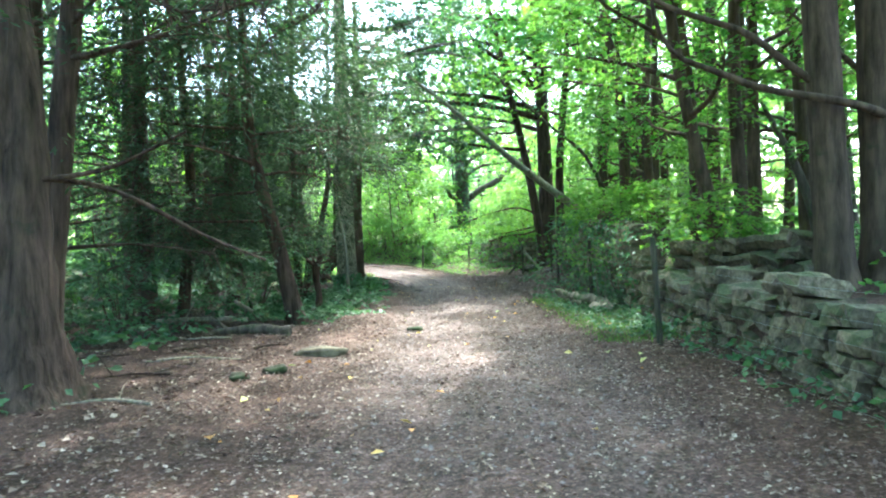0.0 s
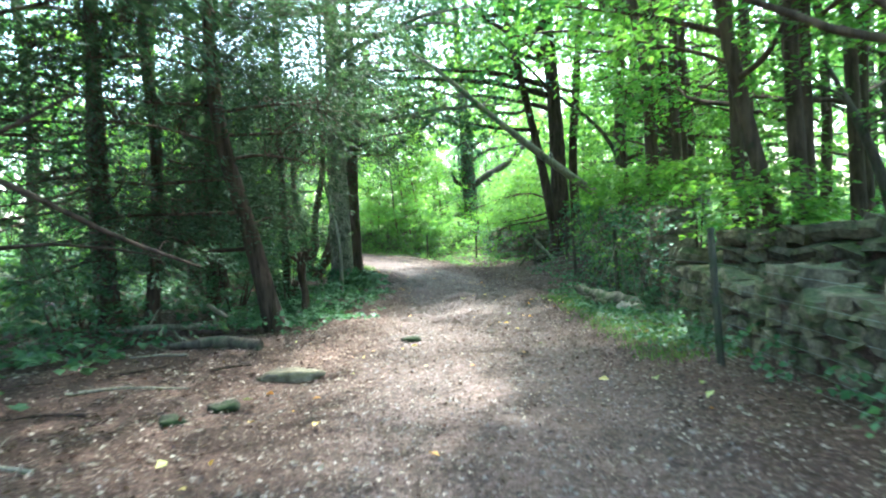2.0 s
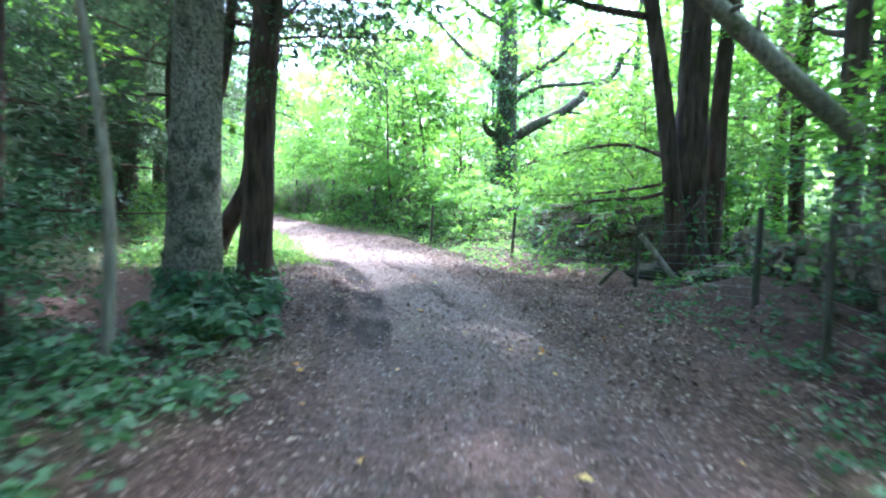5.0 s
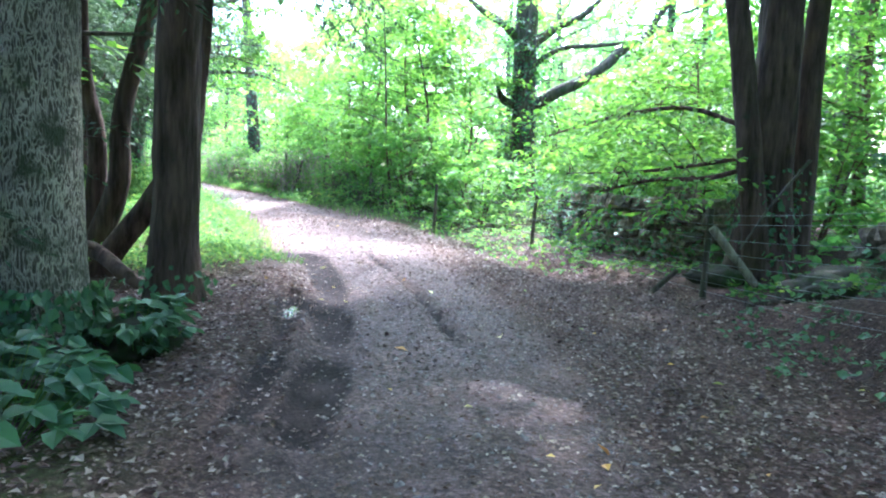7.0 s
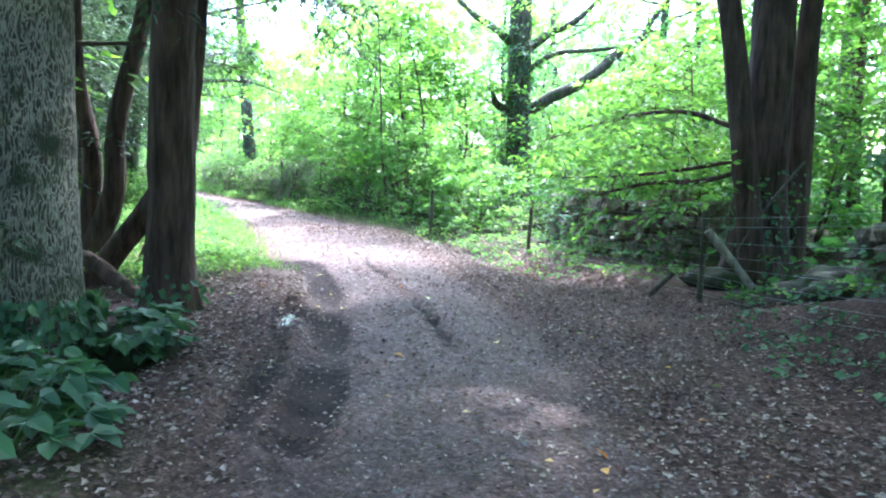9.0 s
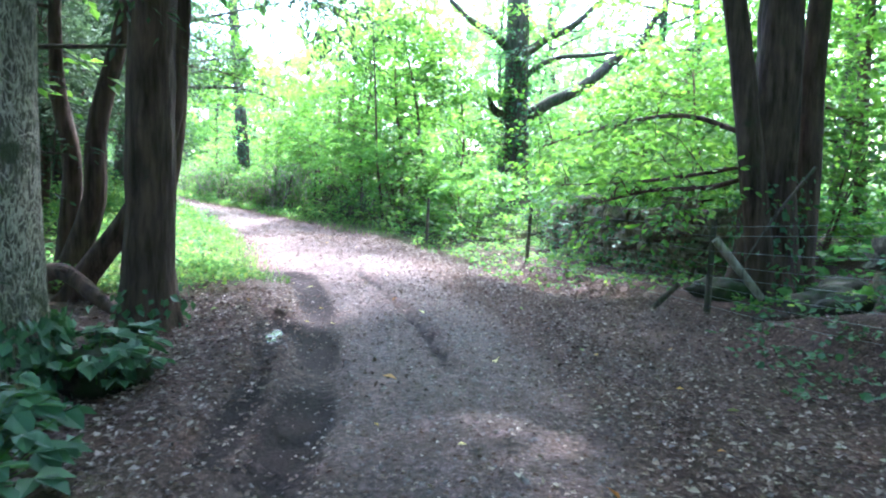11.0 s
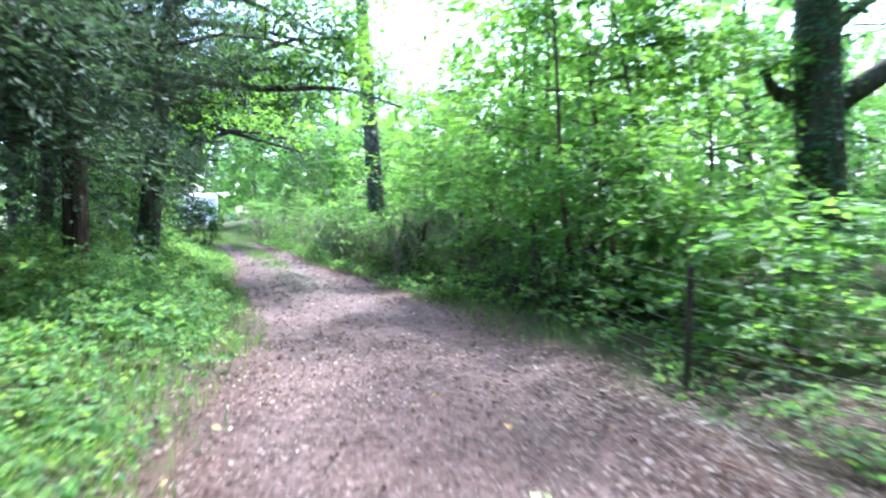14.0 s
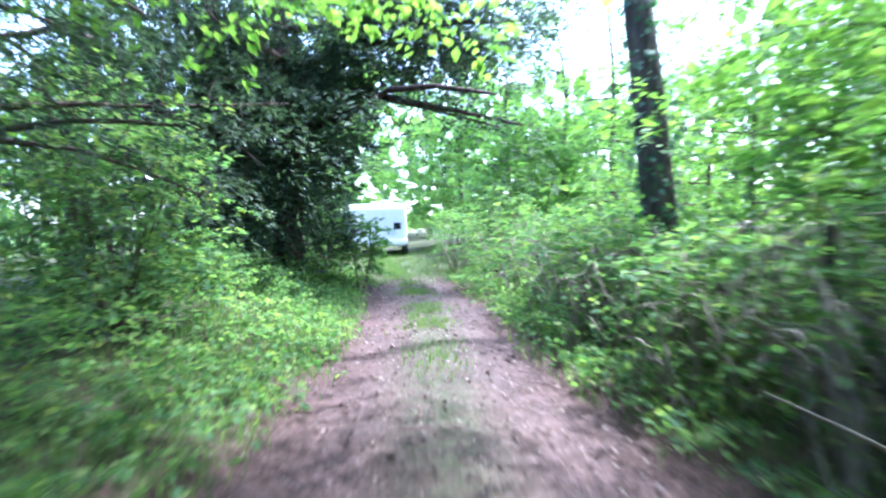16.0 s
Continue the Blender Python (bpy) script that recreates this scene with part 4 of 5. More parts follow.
# trees added to shade the first stretch of the lane; their high crowns stay out of view
for i, (x, y) in enumerate(((-6.8, 1.5), (6.6, 3.5), (7.6, 7.5), (-7.4, 5.0), (-7.2, 10.6), (6.7, 25.4), (-9.3, 14.4))):
    tree("woodland_tree", "added tall tree, its unseen crown shading the lane", x, y, upright(15, (0.3, 0.2), 0.2, 330 + i), [0.24, 0.2, 0.14, 0.06], M["beech"], M["shade_leaf"],
         limbs=18, limb_len=6.4, h0=0.48, rise=0.15, fans=22, per=14, reach=1.2, leaf_len=0.32, seed=330 + i, group="trees roofing the lane", split=False, azim=0 if x < 0 else 3.14, twiggy=False)

# far woods all round
g = Geo()
n = 30000
a, rr = rng.uniform(0, 6.28, n), rng.uniform(56, 100, n)
px, py = -4 + rr * np.cos(a), 28 + rr * np.sin(a)
pz = ground_z(px, py) + rng.uniform(0, 1, n) ** 1.15 * (17 + 3 * np.sin(a * 9) + 2 * np.sin(a * 23)) * (1 - 0.35 * np.exp(-((a - 1.95) / 0.2) ** 2))
L = rng.uniform(1.0, 2.3, n)
blades(g, np.stack([px, py, pz], 1), rng.normal(0, 1, (n, 3)), np.array([0, 0, 1.0]) + rng.normal(0, 0.6, (n, 3)), L, L * 0.7)
solid("far_woods", g.mesh("far_woods", M["far_leaf"]), "distant green woodland closing the view", "woodland", "stuff")

# ---- walls, fences ----
STONES = []
for i in range(10):
    r = np.random.default_rng(300 + i)
    bm = bmesh.new()
    bmesh.ops.create_cube(bm, size=1.0)
    bmesh.ops.subdivide_edges(bm, edges=bm.edges[:], cuts=1, use_grid_fill=True)
    for v in bm.verts:
        c = v.co
        c *= 1 - 0.15 * (c.length / 0.87) ** 2
        c += Vector(r.normal(0, 0.06, 3))
    me = bpy.data.meshes.new("stone")
    bm.to_mesh(me)
    bm.free()
    me.materials.append(M["stone"])
    STONES.append(me)


def stone_wall(name, label, line, height, thick, seed, course=0.15, long=(0.12, 0.36)):
    """A dry-stone wall along a line, laid stone by stone in rough courses with a rubble heart."""
    r = np.random.default_rng(seed)
    p = np.asarray(line, float)
    ln = np.concatenate([[0], np.cumsum(np.linalg.norm(np.diff(p, axis=0), axis=1))])
    ob = thing(name, label, "wall", (0, 0, 0), "", "structure")
    at = lambda s: (np.interp(s, ln, p[:, 0]), np.interp(s, ln, p[:, 1]))
    core = Geo()
    m = 40
    v = []
    for i in range(m):
        s = ln[-1] * i / (m - 1)
        x, y = at(s)
        x2, y2 = at(min(s + 0.2, ln[-1])) if s < ln[-1] - 0.2 else (x + (x - at(s - 0.2)[0]), y + (y - at(s - 0.2)[1]))
        t = unit(np.array([x2 - x, y2 - y]))
        nrm = np.array([t[1], -t[0]]) * thick * 0.3
        z, h = gz(x, y), height(s) - 0.24
        v += [(x - nrm[0], y - nrm[1], z - 0.2), (x - nrm[0], y - nrm[1], z + h), (x + nrm[0], y + nrm[1], z + h), (x + nrm[0], y + nrm[1], z - 0.2)]
    q = [(4 * i + a, 4 * i + b, 4 * i + 4 + b, 4 * i + 4 + a) for i in range(m - 1) for a, b in ((0, 1), (1, 2), (2, 3))]
    core.put(v, q)
    under("rubble", core.mesh("rubble", M["ground"]), ob, "dark earth and rubble heart of the wall")
    row, z = 0, 0.0
    while z < 1.9:
        s = r.uniform(-0.15, 0.1)
        ch = course * r.uniform(0.8, 1.25)
        while s < ln[-1]:
            w = r.uniform(*long)
            if z < height(s + w / 2) - 0.04 + 0.08 * math.sin(s * 2.3 + seed) * math.sin(s * 5.1) + r.normal(0, 0.035):
                x, y = at(s + w / 2)
                x2, y2 = at(s + w / 2 + 0.1)
                if s + w / 2 + 0.1 > ln[-1]:
                    x2, y2 = 2 * x - at(s + w / 2 - 0.1)[0], 2 * y - at(s + w / 2 - 0.1)[1]
                az = math.degrees(math.atan2(y2 - y, x2 - x))
                st = new("stone", STONES[int(r.integers(10))])
                st.parent = ob
                st.matrix_basis = pose(x + r.normal(0, 0.035), y + r.normal(0, 0.02), gz(x, y) + z + ch / 2 - 0.06, r.normal(0, 6), r.normal(0, 7), az + r.normal(0, 7)) @ Matrix.Diagonal((w * 0.97, thick * r.uniform(0.85, 1.15), ch * r.uniform(0.88, 1.04), 1))
            s += w
        z += ch
        row += 1
    return ob


def fence(name, label, posts, wires, post_h, seed, struts=(), gauge=0.0013):
    """Round wooden posts with galvanised wires strained between them."""
    r = np.random.default_rng(seed)
    ob = thing(name, label, "fence", (0, 0, 0))
    tops = []
    for x, y in posts:
        z = gz(x, y)
        lean = r.normal(0, 0.03, 2)
        g = Geo()
        tube(g, spline([(x, y, z - 0.2), (x + lean[0] * 0.5, y + lean[1] * 0.5, z + post_h * 0.5), (x + lean[0], y + lean[1], z + post_h)], 7), [0.042, 0.038, 0.036], 9, 0.06, r)
        under("post", g.mesh("post", M["post"], True), ob)
        tops.append((x, y, z))
    for a, b, rad, mat in struts:
        g = Geo()
        tube(g, spline([a, np.add(a, b) / 2, b], 6), [rad, rad, rad * 0.9], 8, 0.04, r)
        under("strut", g.mesh("strut", M[mat], True), ob)
    for w in wires:
        g = Geo()
        for (x0, y0, z0), (x1, y1, z1) in zip(tops, tops[1:]):
            mid = ((x0 + x1) / 2 + r.normal(0, 0.02), (y0 + y1) / 2, (z0 + z1) / 2 + w - 0.03 + r.normal(0, 0.012))
            tube(g, spline([(x0, y0, z0 + w), mid, (x1, y1, z1 + w)], 9), [gauge, gauge], 4)
        under("wire", g.mesh("wire", M["wire"], True), ob)
    return ob


fence("wire_fence", "sagging wire stock fence on mossy wooden posts before the wall", [(2.95, 3.2), (2.74, 9.45), (3.1, 15.6), (3.35, 21.6)], (0.15, 0.3, 0.45, 0.62, 0.8, 1.02), 1.38, 1)
fence("wire_fence", "wire stock fence on weathered posts round the bend", [(3.45, 23.6), (2.95, 27.6), (1.1, 32.7), (-1.0, 35.2), (-3.0, 38.4), (-5.0, 41.6), (-6.7, 43.3)],
      (0.1, 0.22, 0.34, 0.46, 0.6, 0.76, 0.94, 1.05), 1.15, 2,
      struts=[((2.98, 27.5, 0.72), (3.58, 27.55, 0.02), 0.055, "dead"), ((2.72, 28.0, 0.12), (2.35, 28.1, -0.3), 0.035, "post"), ((4.45, 25.0, 0.9), (3.55, 25.2, -0.05), 0.085, "post")], gauge=0.0018)

# ---- the white motor coach at the far end ----
def coach(x, y, yaw):
    ob = thing("white_van", "white high-roofed van parked at the end of the track", "van", (x, y, gz(x, y)))
    ob.rotation_euler = (0, 0, radians(yaw))

    def box(name, x0, x1, y0, y1, z0, z1, mat, parent, bev=0.05, label=""):
        bm = bmesh.new()
        bmesh.ops.create_cube(bm, size=1.0)
        for v in bm.verts:
            v.co = Vector((x0 + (v.co.x + 0.5) * (x1 - x0), y0 + (v.co.y + 0.5) * (y1 - y0), z0 + (v.co.z + 0.5) * (z1 - z0)))
        bmesh.ops.bevel(bm, geom=bm.edges[:], offset=bev, segments=3, affect="EDGES", profile=0.5)
        me = bpy.data.meshes.new(name)
        bm.to_mesh(me)
        bm.free()
        me.materials.append(mat)
        return under(name, me, parent, label)
    body = box("body", -1.1, 1.1, 0, 5.6, 0.4, 1.85, M["white"], ob, 0.14)
    box("roof", -1.0, 1.0, 0.15, 5.4, 1.8, 1.95, M["white"], ob, 0.09)
    box("rear_window", 0.62, 0.88, -0.012, 0.02, 1.0, 1.24, M["glass"], body, 0.008, "small dark tinted window")
    box("bumper", -1.08, 1.08, -0.1, 0.05, 0.42, 0.62, M["white"], ob, 0.04)
    box("tow_hitch", 0.15, 0.42, -0.16, 0.02, 0.46, 0.66, M["black"], ob, 0.02, "black tow hitch")
    for sx in (-1.02, 1.02):
        for sy in (1.2, 4.5):
            g = Geo()
            tube(g, spline([(sx - 0.1, sy, 0.34), (sx, sy, 0.34), (sx + 0.1, sy, 0.34)], 5), [0.3, 0.34, 0.34, 0.3], 18)
            under("wheel", g.mesh("wheel", M["black"], True), ob, "black wheel")
    return ob


coach(-23.1, 58.75, 38)

# ---- ground cover ----
def scatter(seed, n, box, accept):
    """n places in a box of the plan, kept with the chance that accept(s, d, x, y) gives."""
    r = np.random.default_rng(seed)
    xs = []
    while sum(map(len, xs)) < n:
        x, y = r.uniform(box[0], box[1], 60000), r.uniform(box[2], box[3], 60000)
        s, d = along(x, y)
        keep = r.uniform(0, 1, 60000) < accept(s, d, x, y)
        xs.append(np.stack([x, y, s, d], 1)[keep])
    p = np.concatenate(xs)[:n]
    return p, r


def band(v, lo, hi, soft=0.4):
    return step(lo - soft, lo + soft, v) * (1 - step(hi - soft, hi + soft, v))


def leafy_cover(name, label, mat, n, box, accept, height, length, seed, aspect=0.8, fine=False, fanned=6, reach=0.18):
    p, r = scatter(seed, n, box, accept)
    z = ground_z(p[:, 0], p[:, 1])
    hh = height(p[:, 2], p[:, 3]) * (0.55 + 0.6 * np.clip(0.5 + wave(p[:, 0], p[:, 1], 2.2, seed), 0, 1.2))
    c = np.stack([p[:, 0], p[:, 1], z + hh * r.uniform(0, 1, n) ** 0.6 + 0.03], 1)
    g = Geo()
    sprays(g, r, c, np.concatenate([r.normal(0, 1, (n, 2)), np.full((n, 1), 0.3)], 1), fanned, reach, length, aspect, 0.3, 0.45, fine)
    return solid(name, g.mesh(name, mat), label, "undergrowth", "stuff")


def grassy(name, label, n, box, accept, height, seed):
    p, r = scatter(seed, n, box, accept)
    z = ground_z(p[:, 0], p[:, 1])
    g = Geo()
    ax = np.stack([r.normal(0, 0.35, n), r.normal(0, 0.35, n), np.ones(n)], 1)
    L = height * r.uniform(0.5, 1.3, n)
    blades(g, np.stack([p[:, 0], p[:, 1], z - 0.01], 1), ax, np.stack([r.normal(0, 1, n), r.normal(0, 1, n), np.full(n, 0.2)], 1), L, np.full(n, 0.012) * r.uniform(0.7, 1.4, n))
    return solid(name, g.mesh(name, M["grass"]), label, "grass", "stuff")


leafy_cover("bramble_patch", "low bright brambles on the verge inside the bend", M["bramble_leaf"], 3000, (-9, 0, 26, 42),
            lambda s, d, x, y: band(s, 28.2, 42) * band(-d, 2.0, 5.0, 0.3) * (0.3 + 0.7 * (wave(x, y, 2.3, 12) > -0.05)), lambda s, d: 0.06 + 0.34 * step(1.8, 3.2, -d), 0.066, 11, fine=False)
leafy_cover("nettle_patch", "lush nettles and brambles along the wire fence", M["bramble_leaf"], 6400, (-16, 7, 23, 54),
            lambda s, d, x, y: (0.4 + 0.6 * step(34, 38, s)) * band(s, 24, 58) * band(d, 3.7 - 1.5 * step(27.5, 31, s) - 0.75 * step(36, 42, s) - 0.35 * step(43, 49, s), 5.8, 0.2), lambda s, d: (0.2 + 0.6 * step(1.5, 2.9, d)) * (0.25 + 0.75 * step(34, 38, s)), 0.08, 12)
leafy_cover("ivy_cover", "ivy and herbs on the verge below the wall", M["ivy_leaf"], 1250, (1, 5, 8, 27),
            lambda s, d, x, y: (1 - 0.7 * step(20, 23, s)) * band(s, 10.5, 26) * band(d, 2.0 + 0.7 * step(19, 22, s), 3.6, 0.3) * (0.4 + 0.6 * (wave(x, y, 1.6, 4) > 0)), lambda s, d: 0.04 + 0.18 * step(2.2, 3.3, d), 0.075, 13)
leafy_cover("fern_cover", "dark ferns and ivy beneath the yews", M["ivy_leaf"], 800, (-9, 0, 11, 28),
            lambda s, d, x, y: band(s, 14, 21.5) * band(-d, 2.0, 4.6, 0.3) * (0.35 + 0.65 * (wave(x, y, 1.4, 6) > 0.0)), lambda s, d: 0.05 + 0.22 * step(1.9, 3.0, -d), 0.10, 14)
leafy_cover("woodland_herbs", "green herbs and brambles under the trees beyond the wall", M["shade_leaf"], 3600, (3, 22, 4, 58),
            lambda s, d, x, y: step(4.2, 5.0, d) * (1 - step(20, 24, d)), lambda s, d: 0.35 + 0.5 * step(24, 30, s), 0.16, 15, reach=0.35, fanned=7)
leafy_cover("woodland_herbs", "thin ivy and seedlings on the dark wood floor", M["ivy_leaf"], 4200, (-30, -3, 4, 40),
            lambda s, d, x, y: step(4.2, 5.5, -d) * (1 - step(18, 22, -d)) * (0.1 + 0.9 * (wave(x, y, 0.8, 9) > 0.1)), lambda s, d: 0.2 + 0.5 * step(7, 12, -d), 0.15, 16, reach=0.3)
leafy_cover("far_undergrowth", "pale green undergrowth deep in the wood", M["far_leaf"], 4000, (-45, 32, 5, 80),
            lambda s, d, x, y: step(8, 12, np.abs(d)), lambda s, d: 1.3 + 0 * s, 0.34, 17, reach=0.8)
leafy_cover("verge_herbs", "tall nettles and herbs on the sunny verge", M["bramble_leaf"], 6600, (-26, -4, 33, 60),
            lambda s, d, x, y: band(s, 35, 62) * band(-d, 1.75 - 0.3 * step(38, 42, s) - 0.35 * step(43, 49, s), 5.5, 0.25), lambda s, d: 0.14 + 0.7 * step(1.4, 3.2, -d), 0.075, 18)
grassy("verge_grass", "long green grass on the verge", 10000, (-20, 0, 30, 56), lambda s, d, x, y: band(s, 36, 62) * band(-d, 1.4 - 0.35 * step(43, 49, s), 3.0, 0.25), 0.19, 21)
grassy("verge_grass", "thin grass among the brambles inside the bend", 6000, (-9, 0, 26, 42), lambda s, d, x, y: band(s, 29, 42) * band(-d, 1.8, 4.4, 0.4), 0.2, 25)
grassy("track_grass", "rough grass closing over the far end of the track", 7000, (-32, -12, 48, 72), lambda s, d, x, y: band(s, 57, 70, 2) * (np.abs(d) < 3), 0.2, 26)
grassy("verge_grass", "short grass on the mossy verge below the wall", 5000, (1, 5, 8, 27), lambda s, d, x, y: band(s, 10, 18.5) * band(d, 1.7, 3.0, 0.25), 0.09, 22)
grassy("track_grass", "strip of grass between the wheel ruts", 3000, (-24, -6, 38, 64), lambda s, d, x, y: band(s, 48, 66, 3) * np.exp(-(d / 0.28) ** 2) * (wave(x, y, 3, 5) > -0.1), 0.11, 23)
grassy("fence_grass", "grass tufts at the foot of the fence", 3000, (-14, 5, 26, 52), lambda s, d, x, y: band(s, 36, 60) * band(d, 1.35 - 0.4 * step(43, 49, s), 2.6, 0.2), 0.2, 24)


def litter(name, label, mat, n, box, accept, length, seed, lift=0.012):
    p, r = scatter(seed, n, box, accept)
    g = Geo()
    L = length * r.uniform(0.5, 1.35, n)
    blades(g, np.stack([p[:, 0], p[:, 1], ground_z(p[:, 0], p[:, 1]) + lift + r.uniform(0, 0.02, n)], 1), np.concatenate([r.normal(0, 1, (n, 2)), r.normal(0, 0.12, (n, 1))], 1),
           np.concatenate([r.normal(0, 0.35, (n, 2)), np.ones((n, 1))], 1), L, L * r.uniform(0.45, 0.8, n), 0.25)
    return solid(name, g.mesh(name, mat), label, "fallen leaves", "stuff")


def off_ruts(x, y):
    """Leaves are swept out of the wet ruts."""
    k = np.ones(len(x))
    for line, half, deep in RUTS:
        k = k * (1 - 0.75 * np.exp(-(rut_at(x, y, line) / (1.2 * half)) ** 4))
    return k


litter("leaf_litter", "brown fallen leaves strewn over the track", M["litter"], 34000, (-8, 5, 1.5, 36),
       lambda s, d, x, y: off_ruts(x, y) * (0.25 + 0.75 * step(0.7, 1.8, np.abs(d + 0.1))) * (1 - step(3.0, 4.2, np.abs(d))) * (0.35 + 0.65 * (1 - step(10, 24, s))), 0.046, 31)
litter("leaf_fragments", "small broken leaf scraps trodden into the track", M["litter"], 42000, (-5, 3, 4, 36), lambda s, d, x, y: off_ruts(x, y) * (1 - step(1.5, 2.2, np.abs(d))), 0.034, 38, 0.006)
litter("leaf_litter", "brown fallen leaves beneath the dark yews", M["litter"], 12000, (-10, -1.5, 2, 28), lambda s, d, x, y: step(2.2, 3.2, -d), 0.07, 32)
litter("leaf_litter", "dry leaves along the later track", M["litter"], 12000, (-22, 3, 33, 60), lambda s, d, x, y: 1 - step(1.6, 2.0, np.abs(d)), 0.05, 33)
litter("leaf_litter", "red-brown leaves drifted on the outside of the bend", M["litter"], 14000, (-4, 5, 19, 36), lambda s, d, x, y: band(s, 20, 35) * band(d, 0.9, 3.4, 0.5), 0.05, 36)
litter("leaf_litter", "red-brown leaves at the feet of the ash and yew", M["litter"], 6000, (-5, 0, 19, 30), lambda s, d, x, y: band(s, 20, 28.5) * band(-d, 1.5, 3.4, 0.4), 0.05, 37)
litter("yellow_leaves", "a few yellow and pale fallen leaves", M["yellow_leaf"], 140, (-4, 5, 2, 34), lambda s, d, x, y: 1 - step(2.6, 3.4, np.abs(d)), 0.09, 34, 0.03)


def grit(n, seed):
    """Small pale stones pressed into the track."""
    p, r = scatter(seed, n, (-16, 3, 1.5, 50), lambda s, d, x, y: off_ruts(x, y) * (1 - step(1.0, 1.7, np.abs(d))) * (0.05 + 0.95 * (1 - step(24, 34, s))))
    z = ground_z(p[:, 0], p[:, 1])
    k = 0.006 + 0.02 * r.uniform(0, 1, n) ** 2.5
    k = k[:, None, None]
    o = np.array([(1, 0, 0), (0, 1, 0), (-1, 0, 0), (0, -1, 0), (0.4, 0.3, 0.6), (-0.4, 0.2, 0.6), (-0.3, -0.4, 0.55), (0.4, -0.3, 0.5)], float)
    v = np.stack([p[:, 0], p[:, 1], z], 1)[:, None] + k * (o[None] + r.normal(0, 0.18, (n, 8, 3)))
    q = np.array([(0, 1, 5, 4), (1, 2, 6, 5), (2, 3, 7, 6), (3, 0, 4, 7), (4, 5, 6, 7)])
    g = Geo()
    g.put(v, (np.arange(n)[:, None, None] * 8 + q[None]).reshape(-1, 4))
    solid("gravel", g.mesh("gravel", M["pebble"], True), "pale gravel pressed into the track", "gravel", "stuff")


grit(6000, 35)

# ---- puddles ----
def puddle(x, y, rx, ry, turn, seed):
    r = np.random.default_rng(seed)
    bm = bmesh.new()
    n = 60
    z = gz(x, y) + 0.016
    ph = r.uniform(0, 6.28, 3)
    ring = []
    for i in range(n):
        a = 6.2832 * i / n
        k = 1 + 0.22 * math.sin(2 * a + ph[0]) + 0.2 * math.sin(3 * a + ph[1]) + 0.07 * math.sin(7 * a + ph[2]) + 0.04 * math.sin(11 * a)
        u, w = rx * k * math.cos(a), ry * k * math.sin(a)
        ring.append(bm.verts.new((x + u * math.cos(turn) - w * math.sin(turn), y + u * math.sin(turn) + w * math.cos(turn), z)))
    bm.faces.new(ring)
    me = bpy.data.meshes.new("puddle")
    bm.to_mesh(me)
    bm.free()
    me.materials.append(M["water"])
    solid("puddle", me, "shallow muddy puddle in the wheel rut", "puddle")


puddle(-2.86, 29.45, 0.27, 0.52, 0.3, 1)
puddle(-1.8, 25.75, 0.09, 0.3, 0.25, 4)

# ---- logs, stumps, boulders ----
def log(name, label, p, radii, mat, seed, stubs=0, category="log", rough=0.16):
    r = np.random.default_rng(seed)
    line = spline([(a, b, gz(a, b) + c) for a, b, c in p], 16)
    ob = thing(name, label, category, tuple(line[0]))
    g = Geo()
    tube(g, line - line[0], radii, 10, rough, r)
    under("stem", g.mesh("stem", mat, True), ob)
    for i in range(stubs):
        k = int(r.integers(3, 14))
        d = unit(np.array([r.normal(0, 1), r.normal(0, 1), abs(r.normal(0, 0.7))]))
        g = Geo()
        e = r.uniform(0.15, 0.6)
        st = line[k] - line[0]
        tube(g, spline([st, st + d * e * 0.5 + (0, 0, 0.03), st + d * e], 6), [radii[0] * 0.35, radii[0] * 0.25, radii[0] * 0.08], 5, 0.05, r)
        under("branch_stub", g.mesh("branch_stub", mat, True), ob)
    return ob


log("fallen_log", "pale bleached fallen log under the yews", [(-6.0, 15.3, 0.12), (-4.8, 15.0, 0.14), (-3.4, 14.9, 0.1)], [0.07, 0.06, 0.04], M["dead"], 1, 3)
log("fallen_log", "dark fallen branch crossing a pale log", [(-5.2, 14.5, 0.06), (-4.2, 14.6, 0.07), (-3.1, 14.2, 0.06)], [0.07, 0.06, 0.05], M["yew"], 2, 2)
log("fallen_branch", "short pale branch propped on a log", [(-4.5, 15.8, 0.42), (-4.1, 15.4, 0.3), (-3.7, 15.0, 0.12)], [0.04, 0.04, 0.03], M["dead"], 3, 1, "branch")
log("fallen_log", "rotten pale log lying along the mossy verge", [(2.55, 16.9, 0.3), (2.72, 16.2, 0.2), (2.9, 15.4, 0.12), (3.05, 14.7, 0.12), (3.2, 14.0, 0.06)], [0.04, 0.1, 0.06, 0.13, 0.07, 0.15, 0.08, 0.1, 0.05], M["rotten"], 4, 7, rough=0.4)
for i, (x, y, e) in enumerate(((2.66, 15.5, 0.5), (2.85, 14.6, 0.6), (2.6, 16.3, 0.4), (3.0, 14.15, 0.35))):
    tagged(log("rotten_wood", "pale crumbling chunk fallen from a rotten log", [(x, y, 0.05), (x + 0.08, y - 0.5 * e, 0.09), (x + 0.12, y - e, 0.04)], [0.04, 0.085, 0.07, 0.03], M["dead"] if i % 2 else M["rotten"], 420 + i, 2, "log", 0.45), group="chunks of rotten wood")
log("fallen_log", "mossy log at the edge of the track", [(-2.6, 12.2, 0.06), (-3.2, 12.4, 0.1), (-3.9, 12.3, 0.08)], [0.07, 0.09, 0.05], M["oak"], 5, 3)
